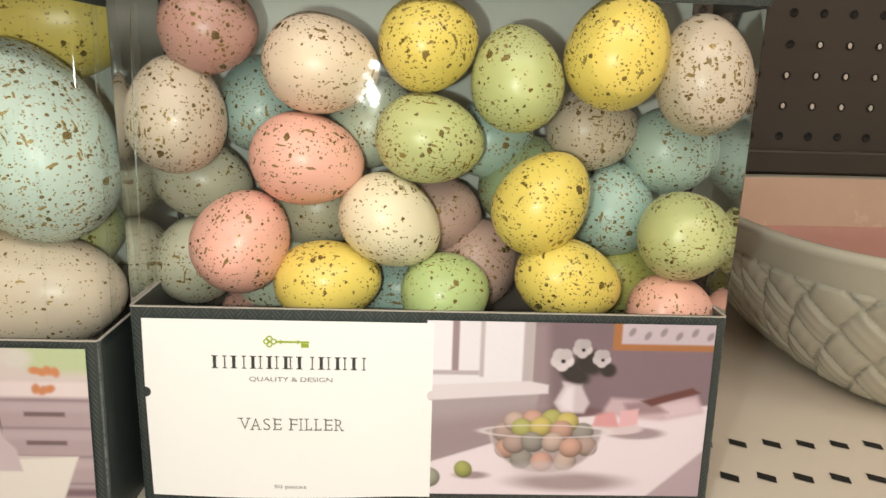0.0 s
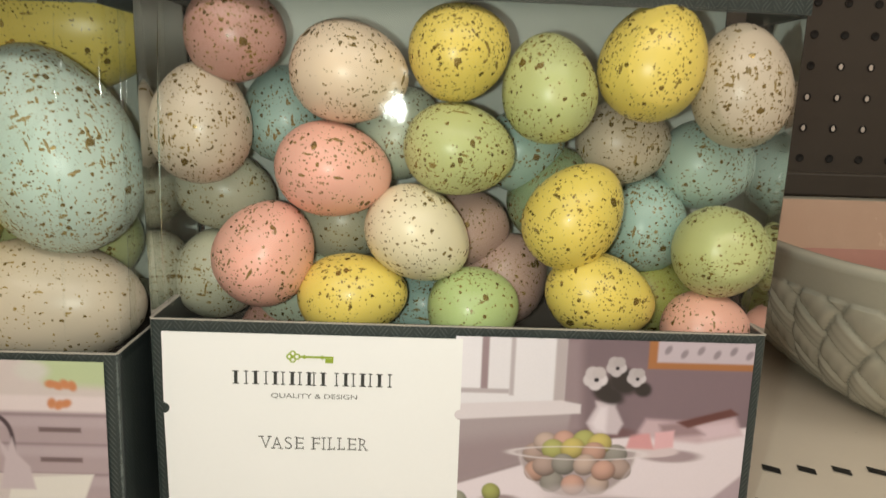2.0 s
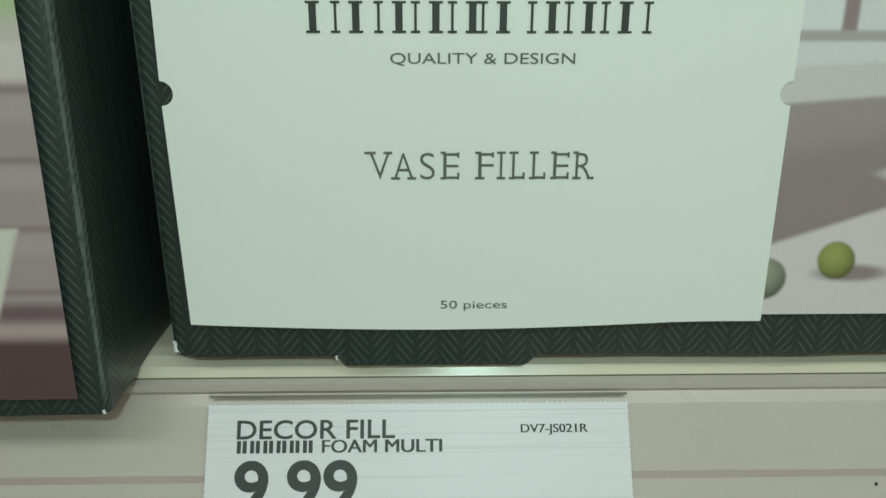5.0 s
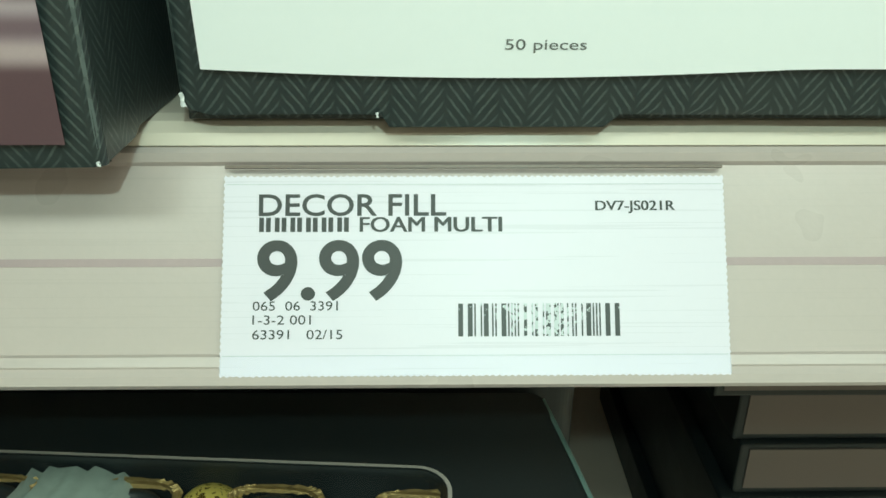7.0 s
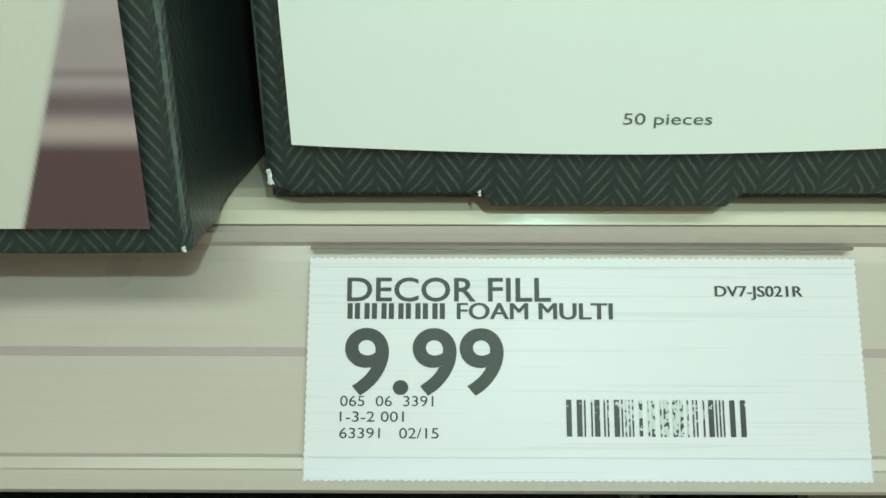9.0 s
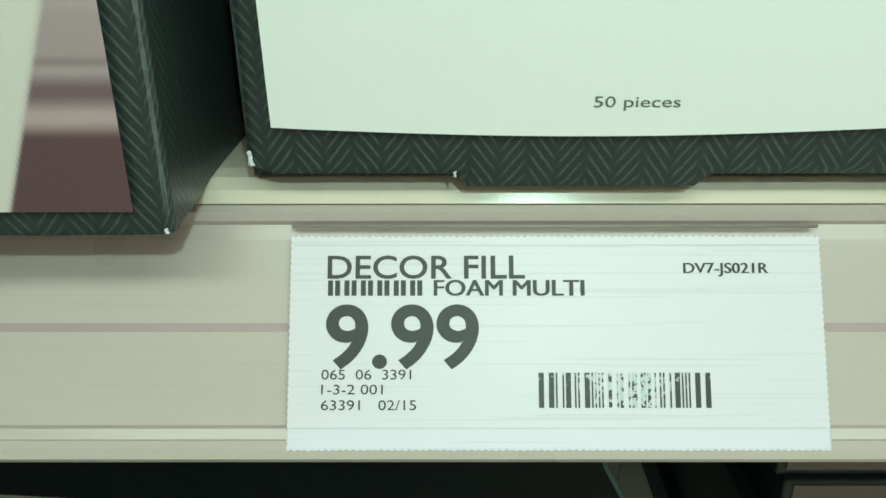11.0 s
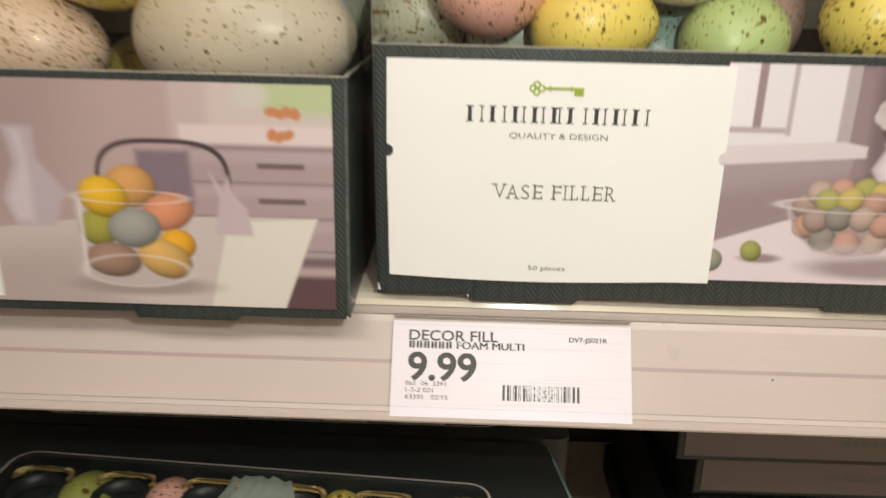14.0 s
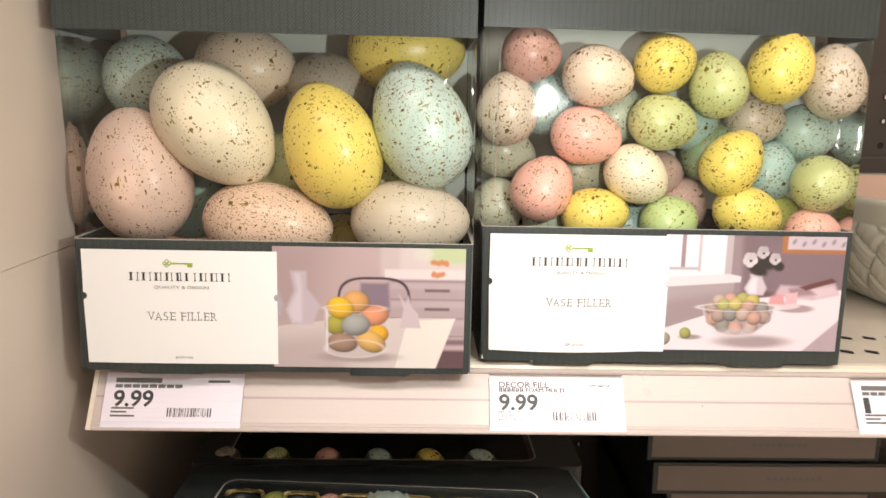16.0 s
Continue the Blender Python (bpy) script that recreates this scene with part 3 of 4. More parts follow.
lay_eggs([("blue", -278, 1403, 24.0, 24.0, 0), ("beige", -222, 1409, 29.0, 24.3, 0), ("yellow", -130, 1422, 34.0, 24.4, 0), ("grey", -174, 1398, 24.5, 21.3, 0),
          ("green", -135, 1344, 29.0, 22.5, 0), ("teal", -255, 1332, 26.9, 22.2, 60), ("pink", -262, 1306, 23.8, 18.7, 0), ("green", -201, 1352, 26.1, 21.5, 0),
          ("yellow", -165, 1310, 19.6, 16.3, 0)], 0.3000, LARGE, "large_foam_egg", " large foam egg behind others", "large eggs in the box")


# ---- the two gift boxes ----
def gift_box(x0, x1, yf, depth, z0, lip, top, skew, label, hem=(0.0018, 0.0000), flare=(0.0, 0.0), tuck=0.0):
    e = empty("vase_filler_box", (x0 + x1) / 2, yf + depth / 2, z0, label, "gift box", "boxes of foam eggs")
    yb, th = yf + depth, 0.0009
    # front of the tray, bent round at both corners, with two locking tabs below
    bm = bmesh.new()
    n, bend = 48, 0.0016
    tabs = ((0.146, 0.318), (0.685, 0.845))
    wide_x = x1 - x0

    def low(x):
        f = (x - x0) / wide_x
        drop = max(min(1.0, max(0.0, (f - a) * wide_x / 0.0012), max(0.0, (b - f) * wide_x / 0.0022)) for a, b in tabs)
        return z0 + hem[0] + (hem[1] - hem[0]) * drop + 0.00035 * noise.noise((x * 55, x0, 0.5)) * (1 - drop)

    def tucked(x, z):
        f = (x - x0) / wide_x
        return x + tuck * max(0.0, 1 - f) ** 8 * (1 - (z - z0) / (lip - z0))

    xs = [(x0 + bend - bend * math.cos(radians(a)), yf + bend - bend * math.sin(radians(a))) for a in (0, 22, 45, 68)]
    marks = sorted([i / n for i in range(1, n)] + [v for a, b in tabs for v in (a, a + 0.0012 / wide_x, b - 0.0022 / wide_x, b)])
    xs += [(x0 + bend, yf)] + [(x0 + wide_x * f, yf) for f in marks] + [(x1 - bend, yf)]
    xs += [(x1 - bend + bend * math.sin(radians(a)), yf + bend - bend * math.cos(radians(a))) for a in (22, 45, 68, 90)]
    cols = []
    for x, y in xs:
        f = (x - x0) / wide_x
        swell = 0.0007 * math.sin(f * 9 + x0 * 40) * (1 if 0.02 < f < 0.98 else 0)
        curl = 0.0007 * max(0.0, noise.noise((x * 40, x0 * 9, 2.0))) + 0.0002
        zb, zm, round_in = low(x), (z0 + lip) / 2, 0.0018 * max(0.0, 1 - f / 0.025) ** 2
        run = ((y + curl, zb + round_in), (y - 0.0001, zb + 0.0011 + round_in), (y + swell, zm), (y, lip))
        skin = [bm.verts.new((tucked(x, z), yy, z)) for yy, z in run]
        inner = [bm.verts.new((tucked(x, z), yf + bend + th, z)) for z in (lip, zb + round_in)]
        cols.append(skin + inner)
    for p, q in zip(cols, cols[1:]):
        for i in range(5):
            bm.faces.new((p[i], q[i], q[i + 1], p[i + 1]))
    part("tray_front", bm, CARD, e, "dark grey herringbone front", True).data.set_sharp_from_angle(angle=radians(40))
    for xs in (x0, x1):
        s = 1 if xs == x0 else -1
        bm = bmesh.new()
        foot = [(yf + 0.0005 + bend, z0 + hem[0] + 0.0012), (yf + 0.006, z0)] if hem[0] > 0 else [(yf + bend, z0 + hem[0] + 0.0003), (yf + 0.0120, z0 + hem[0] + 0.0006), (yf + 0.0145, z0)]
        ring = foot + [(yb, z0), (yb, lip), (yf + bend, lip)]
        sheets = [[bm.verts.new((tucked(xs, z) + t * s, y, z)) for y, z in ring] for t in (0.0, th)]
        bm.faces.new(sheets[0])
        bm.faces.new(sheets[1][::-1])
        for i in range(len(ring)):
            j = (i + 1) % len(ring)
            bm.faces.new((sheets[0][i], sheets[0][j], sheets[1][j], sheets[1][i]))
        part("tray_side", bm, CARD, e)
    part("tray_base", block(x0 + th, x1 - th, yf + th + 0.0040, yb, z0, z0 + 0.0032), CARD, e)
    bm = block(x0 + bend * 0.4, x1 - bend * 0.4, yf - 0.0001, yf + th, lip, lip + 0.0003)
    part("lip_edge", bm, EDGE, e, "pale cut edge of the board")
    for xs in (x0 - 0.0001, x1 - th):
        part("lip_edge", block(xs, xs + th + 0.0001, yf + th, yb, lip, lip + 0.0003), EDGE, e)
    part("tray_ledge", block(x0 + th, x1 - th, yf + th, yf + 0.004, lip - 0.004, lip - 0.0008), INSIDE, e)
    part("liner", block(x0 + th, x1 - th, yb - 0.0025, yb - 0.001, z0 + 0.001, top - 0.001), LINER, e, "pale grey-green backing card")
    # added dark sheet over the liner's foot, for the shade between the eggs
    part("gap_shade", block(x0 + th, x1 - th, yb - 0.0032, yb - 0.0027, z0 + 0.0035, lip + 0.004), INSIDE, e)
    part("back", block(x0, x1, yb - 0.001, yb, z0, top), CARD, e)
    # strip along each corner fold: wear, and a highlight put into the colour
    for xs in (x0, x1):
        bm = bmesh.new()
        s, rows = (1 if xs == x0 else -1), []
        for k in range(31):
            z = z0 + hem[0] + 0.0025 + (lip - 0.003 - z0 - hem[0]) * k / 30
            wear = 0.2 + 0.5 * abs(noise.noise((xs * 90, 3.0, z * 130)))
            rows.append([bm.verts.new((tucked(xs, z) + s * (bend - (bend + 0.00006) * math.cos(radians(a))), yf + bend - (bend + 0.00006) * math.sin(radians(a)), z)) for a in (45 - 30 * wear, 45, 45 + 30 * wear)])
        for p, q in zip(rows, rows[1:]):
            for i in range(2):
                bm.faces.new((p[i], p[i + 1], q[i + 1], q[i]))
        part("worn_lit_edge", bm, WORNLITEDGE, e, "scuffed corner fold, paler for its highlight", True)
    # header
    zw = top - 0.045

    def lean(x, z):
        return skew * max(0.0, (x - x0) / (x1 - x0)) ** 4 * max(0.0, (z - lip) / (zw - lip))

    def wide(x, z):
        f = (x - x0) / (x1 - x0)
        return x + (flare[1] * f ** 3 - flare[0] * (1 - f) ** 3) * max(0.0, (z - lip) / (zw - lip))

    bm = bmesh.new()
    q = [[bm.verts.new((wide(x, zw), yf + lean(x, zw) + dy, z)) for z in (zw, top)] for x, dy in ((x0, 0.0), (x0, 0.001), (x1, 0.0), (x1, 0.001))]
    for a, b in ((0, 2), (3, 1), (2, 3), (1, 0)):
        bm.faces.new((q[a][0], q[b][0], q[b][1], q[a][1]))
    bm.faces.new((q[0][0], q[1][0], q[3][0], q[2][0]))
    part("header", bm, CARD, e, "dark herringbone header")
    for xs in (x0, x1 - th):
        part("header_side", block(wide(xs, zw), wide(xs, zw) + th, yf + 0.001 + lean(xs, zw), yb - 0.001, zw, top), CARD, e)
    part("top", block(wide(x0, zw), wide(x1, zw), yf + 0.001 + lean(x1, zw), yb, top, top + 0.001), CARD, e)
    # window of clear film, wrapped round both front corners
    bm = bmesh.new()
    r = 0.0022
    x0, x1 = x0 - 0.0008, x1 + 0.0008
    run = [(x0 + 0.0006, yb - 0.002), (x0 + 0.0006, yf + 0.030), (x0 + 0.0006, yf + 0.008)]
    run += [(x0 + 0.0006 + r - r * math.cos(radians(a)), yf + 0.0012 + r - r * math.sin(radians(a))) for a in (0, 22, 45, 68, 90)]
    run += [(x0 + (x1 - x0) * i / 24, yf + 0.0012) for i in range(1, 24)]
    run += [(x1 - 0.0006 - r + r * math.sin(radians(a)), yf + 0.0012 + r - r * math.cos(radians(a))) for a in (0, 22, 45, 68, 90)]
    run += [(x1 - 0.0006, yf + 0.008), (x1 - 0.0006, yf + 0.030), (x1 - 0.0006, yb - 0.002)]
    m = 22
    rows = []
    for k in range(m + 1):
        z = lip - 0.003 + (zw + 0.004 - lip) * k / m
        g = math.sin(math.pi * k / m)
        rows.append([bm.verts.new((wide(x, z), y + lean(x, z) - 0.0003 * g * math.sin((x - x0) / (x1 - x0) * math.pi) + 0.0011 * g * noise.noise((x * 34, y * 34, z * 9 + x0 * 50)) * (0.35 + 2.2 * abs((x - x0) / (x1 - x0) - 0.5) ** 2), z)) for x, y in run])
    for p, w in zip(rows, rows[1:]):
        for i in range(len(run) - 1):
            bm.faces.new((p[i], p[i + 1], w[i + 1], w[i]))
    f = part("film", bm, FILM, e, "clear creased plastic window", True)
    f.visible_shadow = False
    # folded seam of the film near each side
    for xs in (x0 + 0.0012, x1 - 0.0032):
        s = part("film_seam", block(xs, xs + 0.0020, yf + 0.018 + lean(xs, zw) * 0.5, yf + 0.0183 + lean(xs, zw) * 0.5, lip, zw), FILM, e)
        s.visible_shadow = False
    return e


def crease(e, x, z0, z1, yf, slant, width, bulge):
    """A raised fold in the film that catches the light."""
    bm = bmesh.new()
    rows = []
    for k in range(13):
        f = k / 12
        g = math.sin(math.pi * f) ** 0.6
        rows.append([bm.verts.new((x + slant * (f - 0.5) + width * g * a / 4, yf + 0.0009 - bulge * g * (1 - (a / 4) ** 2), z0 + (z1 - z0) * f)) for a in range(-4, 5)])
    for p, q in zip(rows, rows[1:]):
        for a in range(8):
            bm.faces.new((p[a], p[a + 1], q[a + 1], q[a]))
    ob = part("film_crease", bm, FILM, e, "glinting fold in the film", True)
    ob.visible_shadow = False


def front_place(yf):
    return lambda u, v, h: (u, yf - 0.0009 - h, v)


def white_label(e, x0, x1, z0, z1, yf, sag):
    """The white card with the key mark, title and count."""
    skin = front_place(yf)

    def place(u, v, h):
        return skin(u, v, h + 0.0003)

    n = 20
    out = [(x0 + (x1 - x0) * i / n, z0 + 0.0009 - sag * math.sin(math.pi * min(1.0, i / n * 1.15))) for i in range(n + 1)]
    zc = z0 + (z1 - z0) * 0.60
    out[0] = (x0 + 0.0009, out[0][1])
    out += [(x1 - 0.0019 * math.sin(math.pi * i / 8), zc - 0.0019 * math.cos(math.pi * i / 8)) for i in range(9)] + [(x1, z1), (x0, z1)]
    out += [(x0 + 0.0019 * math.sin(math.pi * i / 8), zc + 0.0019 * math.cos(math.pi * i / 8)) for i in range(9)]
    bm = plate(out, place, 0.0003)
    lab = part("label", bm, PAPER, e, "white printed card")
    w = x1 - x0
    cx = x0 + w * 0.505

    def down(base):
        return lambda u, v, h: place(u, base - v, h)

    # key mark: bow of three rings, shaft and bit
    g = (z1 - z0) / 0.0655
    kz, kx = z1 - 0.0074 * g, cx - 0.0062
    bm = bmesh.new()
    for lift, (dx, dz) in enumerate(((0.0006, 0.0), (-0.0008, 0.0010), (-0.0008, -0.0010), (-0.0018, 0.0))):
        ring = [[bm.verts.new(place(kx + dx + r * math.cos(a), kz + dz + r * math.sin(a), 0.00040 + 0.00003 * lift)) for a in [2 * math.pi * i / 16 for i in range(16)]] for r in (0.0011, 0.0006)]
        for i in range(16):
            bm.faces.new((ring[0][i], ring[0][(i + 1) % 16], ring[1][(i + 1) % 16], ring[1][i]))
    for lift, (a, b, c, d) in enumerate(((0.0015, 0.0125, -0.00035, 0.00035), (0.0098, 0.0124, -0.0019, -0.0004), (0.0028, 0.0033, -0.0007, 0.0007), (0.0086, 0.0091, -0.0007, 0.0007))):
        bm.faces.new([bm.verts.new(place(kx + u, kz + v, 0.00054 + 0.00003 * lift)) for u, v in ((a, c), (b, c), (b, d), (a, d))])
    part("key_mark", bm, GREEN, lab, "green key mark")
    # maker's name as plain bars
    widths = (7, 7, 6, 6, 5, 8, 6, 6, 7)
    u = cx - 0.0268
    for wide in widths:
        a, b, v0, v1 = u + 0.0002, u + wide * 0.00092 - 0.0011, z1 - 0.0172 * g, z1 - 0.0126 * g
        bm = bars([(a + 0.0005, a + 0.0016), (b - 0.0009, b - 0.0005)], v0, v1, place, 0.00042)
        for v in (v0, v1 - 0.00035):
            bars([(a, a + 0.0021), (b - 0.0014, b)], v, v + 0.00035, place, 0.00045, bm)
        part("maker_bar", bm, INK, lab)
        u += wide * 0.00092
    part("motto", lettering("QUALITY & DESIGN", cx - 0.0141, cx + 0.0141, 0.0, 0.0017, down(z1 - 0.0217 * g), 0.00042), GREYINK, lab)
    part("title", slab_title(cx - 0.0180, 0.0360, 0.0046, down(z1 - 0.0397 * g)), GREYINK, lab, "grey slab-serif title letters")
    part("count", lettering("50 pieces" if sag > 0.0005 else "pieces", cx - (0.0064 if sag > 0.0005 else 0.0040), cx + 0.0048, 0.0, 0.0015, down(z0 + 0.0036), 0.00042), GREYINK, lab)
    return lab


def print_mat():
    m, nt, b = node_mat("photo_print")
    at = nt.nodes.new("ShaderNodeVertexColor")
    at.layer_name = "ink"
    co = nt.nodes.new("ShaderNodeTexCoord")
    n = add(nt, "ShaderNodeTexNoise", Scale=2600.0, Detail=2.0)
    link(nt, co, "Object", n, "Vector")
    hs = nt.nodes.new("ShaderNodeHueSaturation")
    nt.links.new(maths(nt, "MULTIPLY_ADD", n.outputs[0], 0.08, 0.96), hs.inputs["Value"])
    link(nt, at, "Color", hs, "Color")
    link(nt, hs, "Color", b, "Base Color")
    b.inputs["Roughness"].default_value = 0.36
    return m


PRINT = print_mat()


class Photo:
    """A flat printed photograph, laid down shape by shape with soft edges, in shares of its width and height."""

    def __init__(self, x0, x1, z0, z1, yf, ground):
        self.box, self.yf = (x0, x1, z0, z1), yf
        self.w, self.h = 330, 220
        self.u, self.v = np.meshgrid(np.linspace(0, 1, self.w), np.linspace(0, 1, self.h))
        self.c = np.ones((self.h, self.w, 3)) * np.array(ground)

    def lay(self, mask, colour):
        self.c += mask[..., None] * (np.array(colour) - self.c)

    def shape(self, pts, colour, soft=0.008):
        x, y = self.u * 1.5, self.v
        near, inside = np.full(x.shape, 9.0), np.zeros(x.shape, bool)
        for (ax, ay), (bx, by) in zip(pts, pts[1:] + pts[:1]):
            ax, bx = ax * 1.5, bx * 1.5
            dx, dy = bx - ax, by - ay
            t = np.clip(((x - ax) * dx + (y - ay) * dy) / (dx * dx + dy * dy + 1e-12), 0, 1)
            near = np.minimum(near, np.hypot(x - ax - t * dx, y - ay - t * dy))
            if abs(dy) > 1e-9:
                inside ^= ((ay > y) != (by > y)) & (x < (y - ay) / dy * dx + ax)
        f = np.clip(np.where(inside, near, -near) / (soft * 0.62) * 0.5 + 0.5, 0, 1)
        self.lay(f * f * (3 - 2 * f), colour)

    def rect(self, a, b, c, d, colour, soft=0.008):
        self.shape([(a, c), (b, c), (b, d), (a, d)], colour, soft)

    def round(self, cx, cy, rx, ry, tilt=0.0):
        x, y = (self.u - cx) * 1.5, self.v - cy
        ct, st = math.cos(radians(tilt)), math.sin(radians(tilt))
        return (x * ct + y * st) / (rx * 1.5), (-x * st + y * ct) / ry

    def oval(self, cx, cy, rx, ry, colour, tilt=0.0, soft=0.25, weight=1.0):
        a, b = self.round(cx, cy, rx, ry, tilt)
        f = np.clip((1 - np.hypot(a, b)) / soft + 0.5, 0, 1)
        self.lay(weight * f * f * (3 - 2 * f), colour)

    def ring(self, cx, cy, rx, ry, colour, width=0.06, weight=1.0, above=True):
        a, b = self.round(cx, cy, rx, ry)
        weight = weight * (1.0 if above else np.clip((self.v - cy) / 0.03, 0, 1))
        self.lay(weight * np.exp(-((np.hypot(a, b) - 1) / width) ** 2), colour)

    def egg(self, cx, cy, rx, ry, colour, tilt=0.0):
        a, b = self.round(cx, cy, rx, ry, tilt)
        d = np.hypot(a, b)
        n = np.sqrt(np.clip(1 - d * d, 0, 1))
        up = -(self.v - cy) / ry * 0.55 - (self.u - cx) / rx * 0.25
        light = np.clip(0.24 + 0.55 * n + 0.37 * up, 0.08, 1.2)
        f = np.clip((1.02 - d) / 0.14, 0, 1)
        self.c += f[..., None] * (np.array(colour) * light[..., None] * 1.2 - self.c)

    def done(self, e, label):
        x0, x1, z0, z1 = self.box
        xs = x0 + (x1 - x0) * self.u
        zs = z1 - (z1 - z0) * self.v
        co = np.stack([xs, np.full(xs.shape, self.yf - 0.0012), zs], -1).reshape(-1, 3)
        k = np.arange(self.w * self.h).reshape(self.h, self.w)
        q = np.stack([k[:-1, :-1], k[1:, :-1], k[1:, 1:], k[:-1, 1:]], -1).reshape(-1, 4)
        me = bpy.data.meshes.new("photo")
        me.from_pydata(co.tolist(), [], q.tolist())
        ink = me.color_attributes.new("ink", "FLOAT_COLOR", "POINT")
        ink.data.foreach_set("color", np.concatenate([np.clip(self.c * np.array((1.0, 0.99, 1.09)), 0, 1).reshape(-1, 3) ** 1.16, np.ones((self.w * self.h, 1))], 1).astype(np.float32).ravel())
        me.materials.append(PRINT)
        ob = new("photo", me)
        ob.parent, ob.matrix_parent_inverse = e, world_of(e).inverted()
        return tagged(ob, label)


small_box = gift_box(-0.0872, 0.1152, 0.2510, 0.066, SHELF_Z + 0.0002, 1.3275, 1.476, 0.014,
                     "dark herringbone gift box of small speckled eggs, standing on the shelf", flare=(0.0022, 0.0086), tuck=0.0013)
white_label(small_box, -0.0828, 0.0148, 1.2585, 1.3240, 0.2510, 0.0012)
ph = Photo(0.0125, 0.1112, 1.2605, 1.3250, 0.2510, (0.235, 0.178, 0.186))
ph.shape([(0.34, 0), (0.42, 0), (0.44, 0.5), (0.34, 0.5)], (0.34, 0.27, 0.27), 0.06)
ph.shape([(0.55, 0.1), (1.1, 0.0), (1.1, 0.5), (0.6, 0.5)], (0.255, 0.190, 0.200), 0.2)
ph.rect(-0.1, 0.37, -0.1, 0.38, (0.76, 0.74, 0.72), 0.014)
ph.rect(0.335, 0.372, -0.1, 0.37, (0.50, 0.45, 0.43), 0.014)
ph.rect(-0.1, 0.105, -0.1, 0.27, (0.80, 0.78, 0.76), 0.010)
ph.rect(0.088, 0.112, -0.1, 0.28, (0.36, 0.28, 0.28), 0.010)
ph.rect(0.185, 0.200, -0.1, 0.31, (0.52, 0.47, 0.46), 0.012)
ph.rect(-0.1, 0.185, 0.275, 0.300, (0.50, 0.45, 0.44), 0.010)
ph.shape([(-0.1, 0.44), (0.40, 0.38), (0.38, 0.60), (-0.1, 0.86)], (0.42, 0.36, 0.35), 0.02)
ph.shape([(-0.1, 0.60), (0.40, 0.48), (0.38, 0.62), (-0.1, 0.90)], (0.36, 0.29, 0.285), 0.10)
ph.shape([(-0.1, 0.37), (0.36, 0.33), (0.43, 0.35), (0.43, 0.40), (-0.1, 0.46)], (0.70, 0.65, 0.63), 0.012)
ph.shape([(-0.1, 1.1), (-0.1, 0.87), (0.34, 0.64), (0.55, 0.53), (1.1, 0.44), (1.1, 0.62), (0.74, 1.1)], (0.75, 0.68, 0.67), 0.016)
ph.shape([(0.74, 1.1), (1.1, 0.58), (1.1, 1.1)], (0.46, 0.375, 0.385), 0.02)
ph.rect(0.645, 1.1, -0.1, 0.148, (0.42, 0.20, 0.085), 0.014)
ph.rect(0.675, 1.1, -0.1, 0.112, (0.56, 0.49, 0.50), 0.014)
for k in range(6):
    ph.oval(0.71 + 0.055 * k, 0.045 + 0.02 * (k % 2), 0.010, 0.026, (0.34, 0.29, 0.30), 30, 0.8)
ph.shape([(0.62, 0.52), (0.655, 0.42), (0.78, 0.43), (0.96, 0.40), (0.99, 0.50), (0.84, 0.55)], (0.58, 0.45, 0.455), 0.03)
ph.shape([(0.82, 0.46), (0.95, 0.43), (0.98, 0.49), (0.86, 0.53)], (0.66, 0.53, 0.54), 0.03)
ph.shape([(0.70, 0.45), (0.80, 0.43), (0.86, 0.50), (0.72, 0.52)], (0.36, 0.26, 0.26), 0.03)
ph.shape([(0.76, 0.435), (0.94, 0.355), (0.97, 0.385), (0.80, 0.465)], (0.17, 0.075, 0.065), 0.016)
ph.oval(0.75, 0.625, 0.10, 0.035, (0.40, 0.32, 0.32), 0, 0.6)
ph.oval(0.66, 0.60, 0.115, 0.036, (0.66, 0.57, 0.55), 0, 0.25)
ph.shape([(0.595, 0.585), (0.605, 0.51), (0.67, 0.50), (0.69, 0.59)], (0.66, 0.36, 0.35), 0.016)
ph.shape([(0.69, 0.59), (0.69, 0.495), (0.755, 0.48), (0.755, 0.575)], (0.72, 0.46, 0.46), 0.016)
ph.oval(0.53, 0.50, 0.09, 0.03, (0.20, 0.12, 0.12), 0, 0.8)
ph.shape([(0.475, 0.51), (0.452, 0.45), (0.482, 0.36), (0.478, 0.33), (0.552, 0.33), (0.548, 0.36), (0.578, 0.45), (0.560, 0.51)], (0.60, 0.53, 0.53), 0.02)
ph.shape([(0.485, 0.49), (0.47, 0.45), (0.495, 0.36), (0.52, 0.36), (0.52, 0.50)], (0.74, 0.68, 0.67), 0.03)
for fx, fy, rx, ry in ((0.52, 0.295, 0.055, 0.045), (0.57, 0.22, 0.055, 0.07), (0.50, 0.25, 0.03, 0.05), (0.635, 0.26, 0.03, 0.04)):
    ph.oval(fx, fy, rx, ry, (0.060, 0.050, 0.045), 20, 0.6)
for fx, fy, r, pale in ((0.472, 0.205, 0.019, 0.68), (0.540, 0.140, 0.016, 0.58), (0.610, 0.195, 0.015, 0.60)):
    for a in range(5):
        ph.oval(fx + r * math.cos(a * 1.257 + 0.3), fy + r * 1.7 * math.sin(a * 1.257 + 0.3), r * 1.25, r * 1.8, (pale * (1 - 0.05 * a), pale * (0.93 - 0.05 * a), pale * (0.90 - 0.05 * a)), 40 * a, 0.4)
    ph.oval(fx + 0.004, fy + 0.010, r * 0.42, r * 0.60, (0.03, 0.022, 0.03), 0, 0.9)
ph.oval(0.52, 0.92, 0.20, 0.055, (0.40, 0.33, 0.32), 0, 0.9)
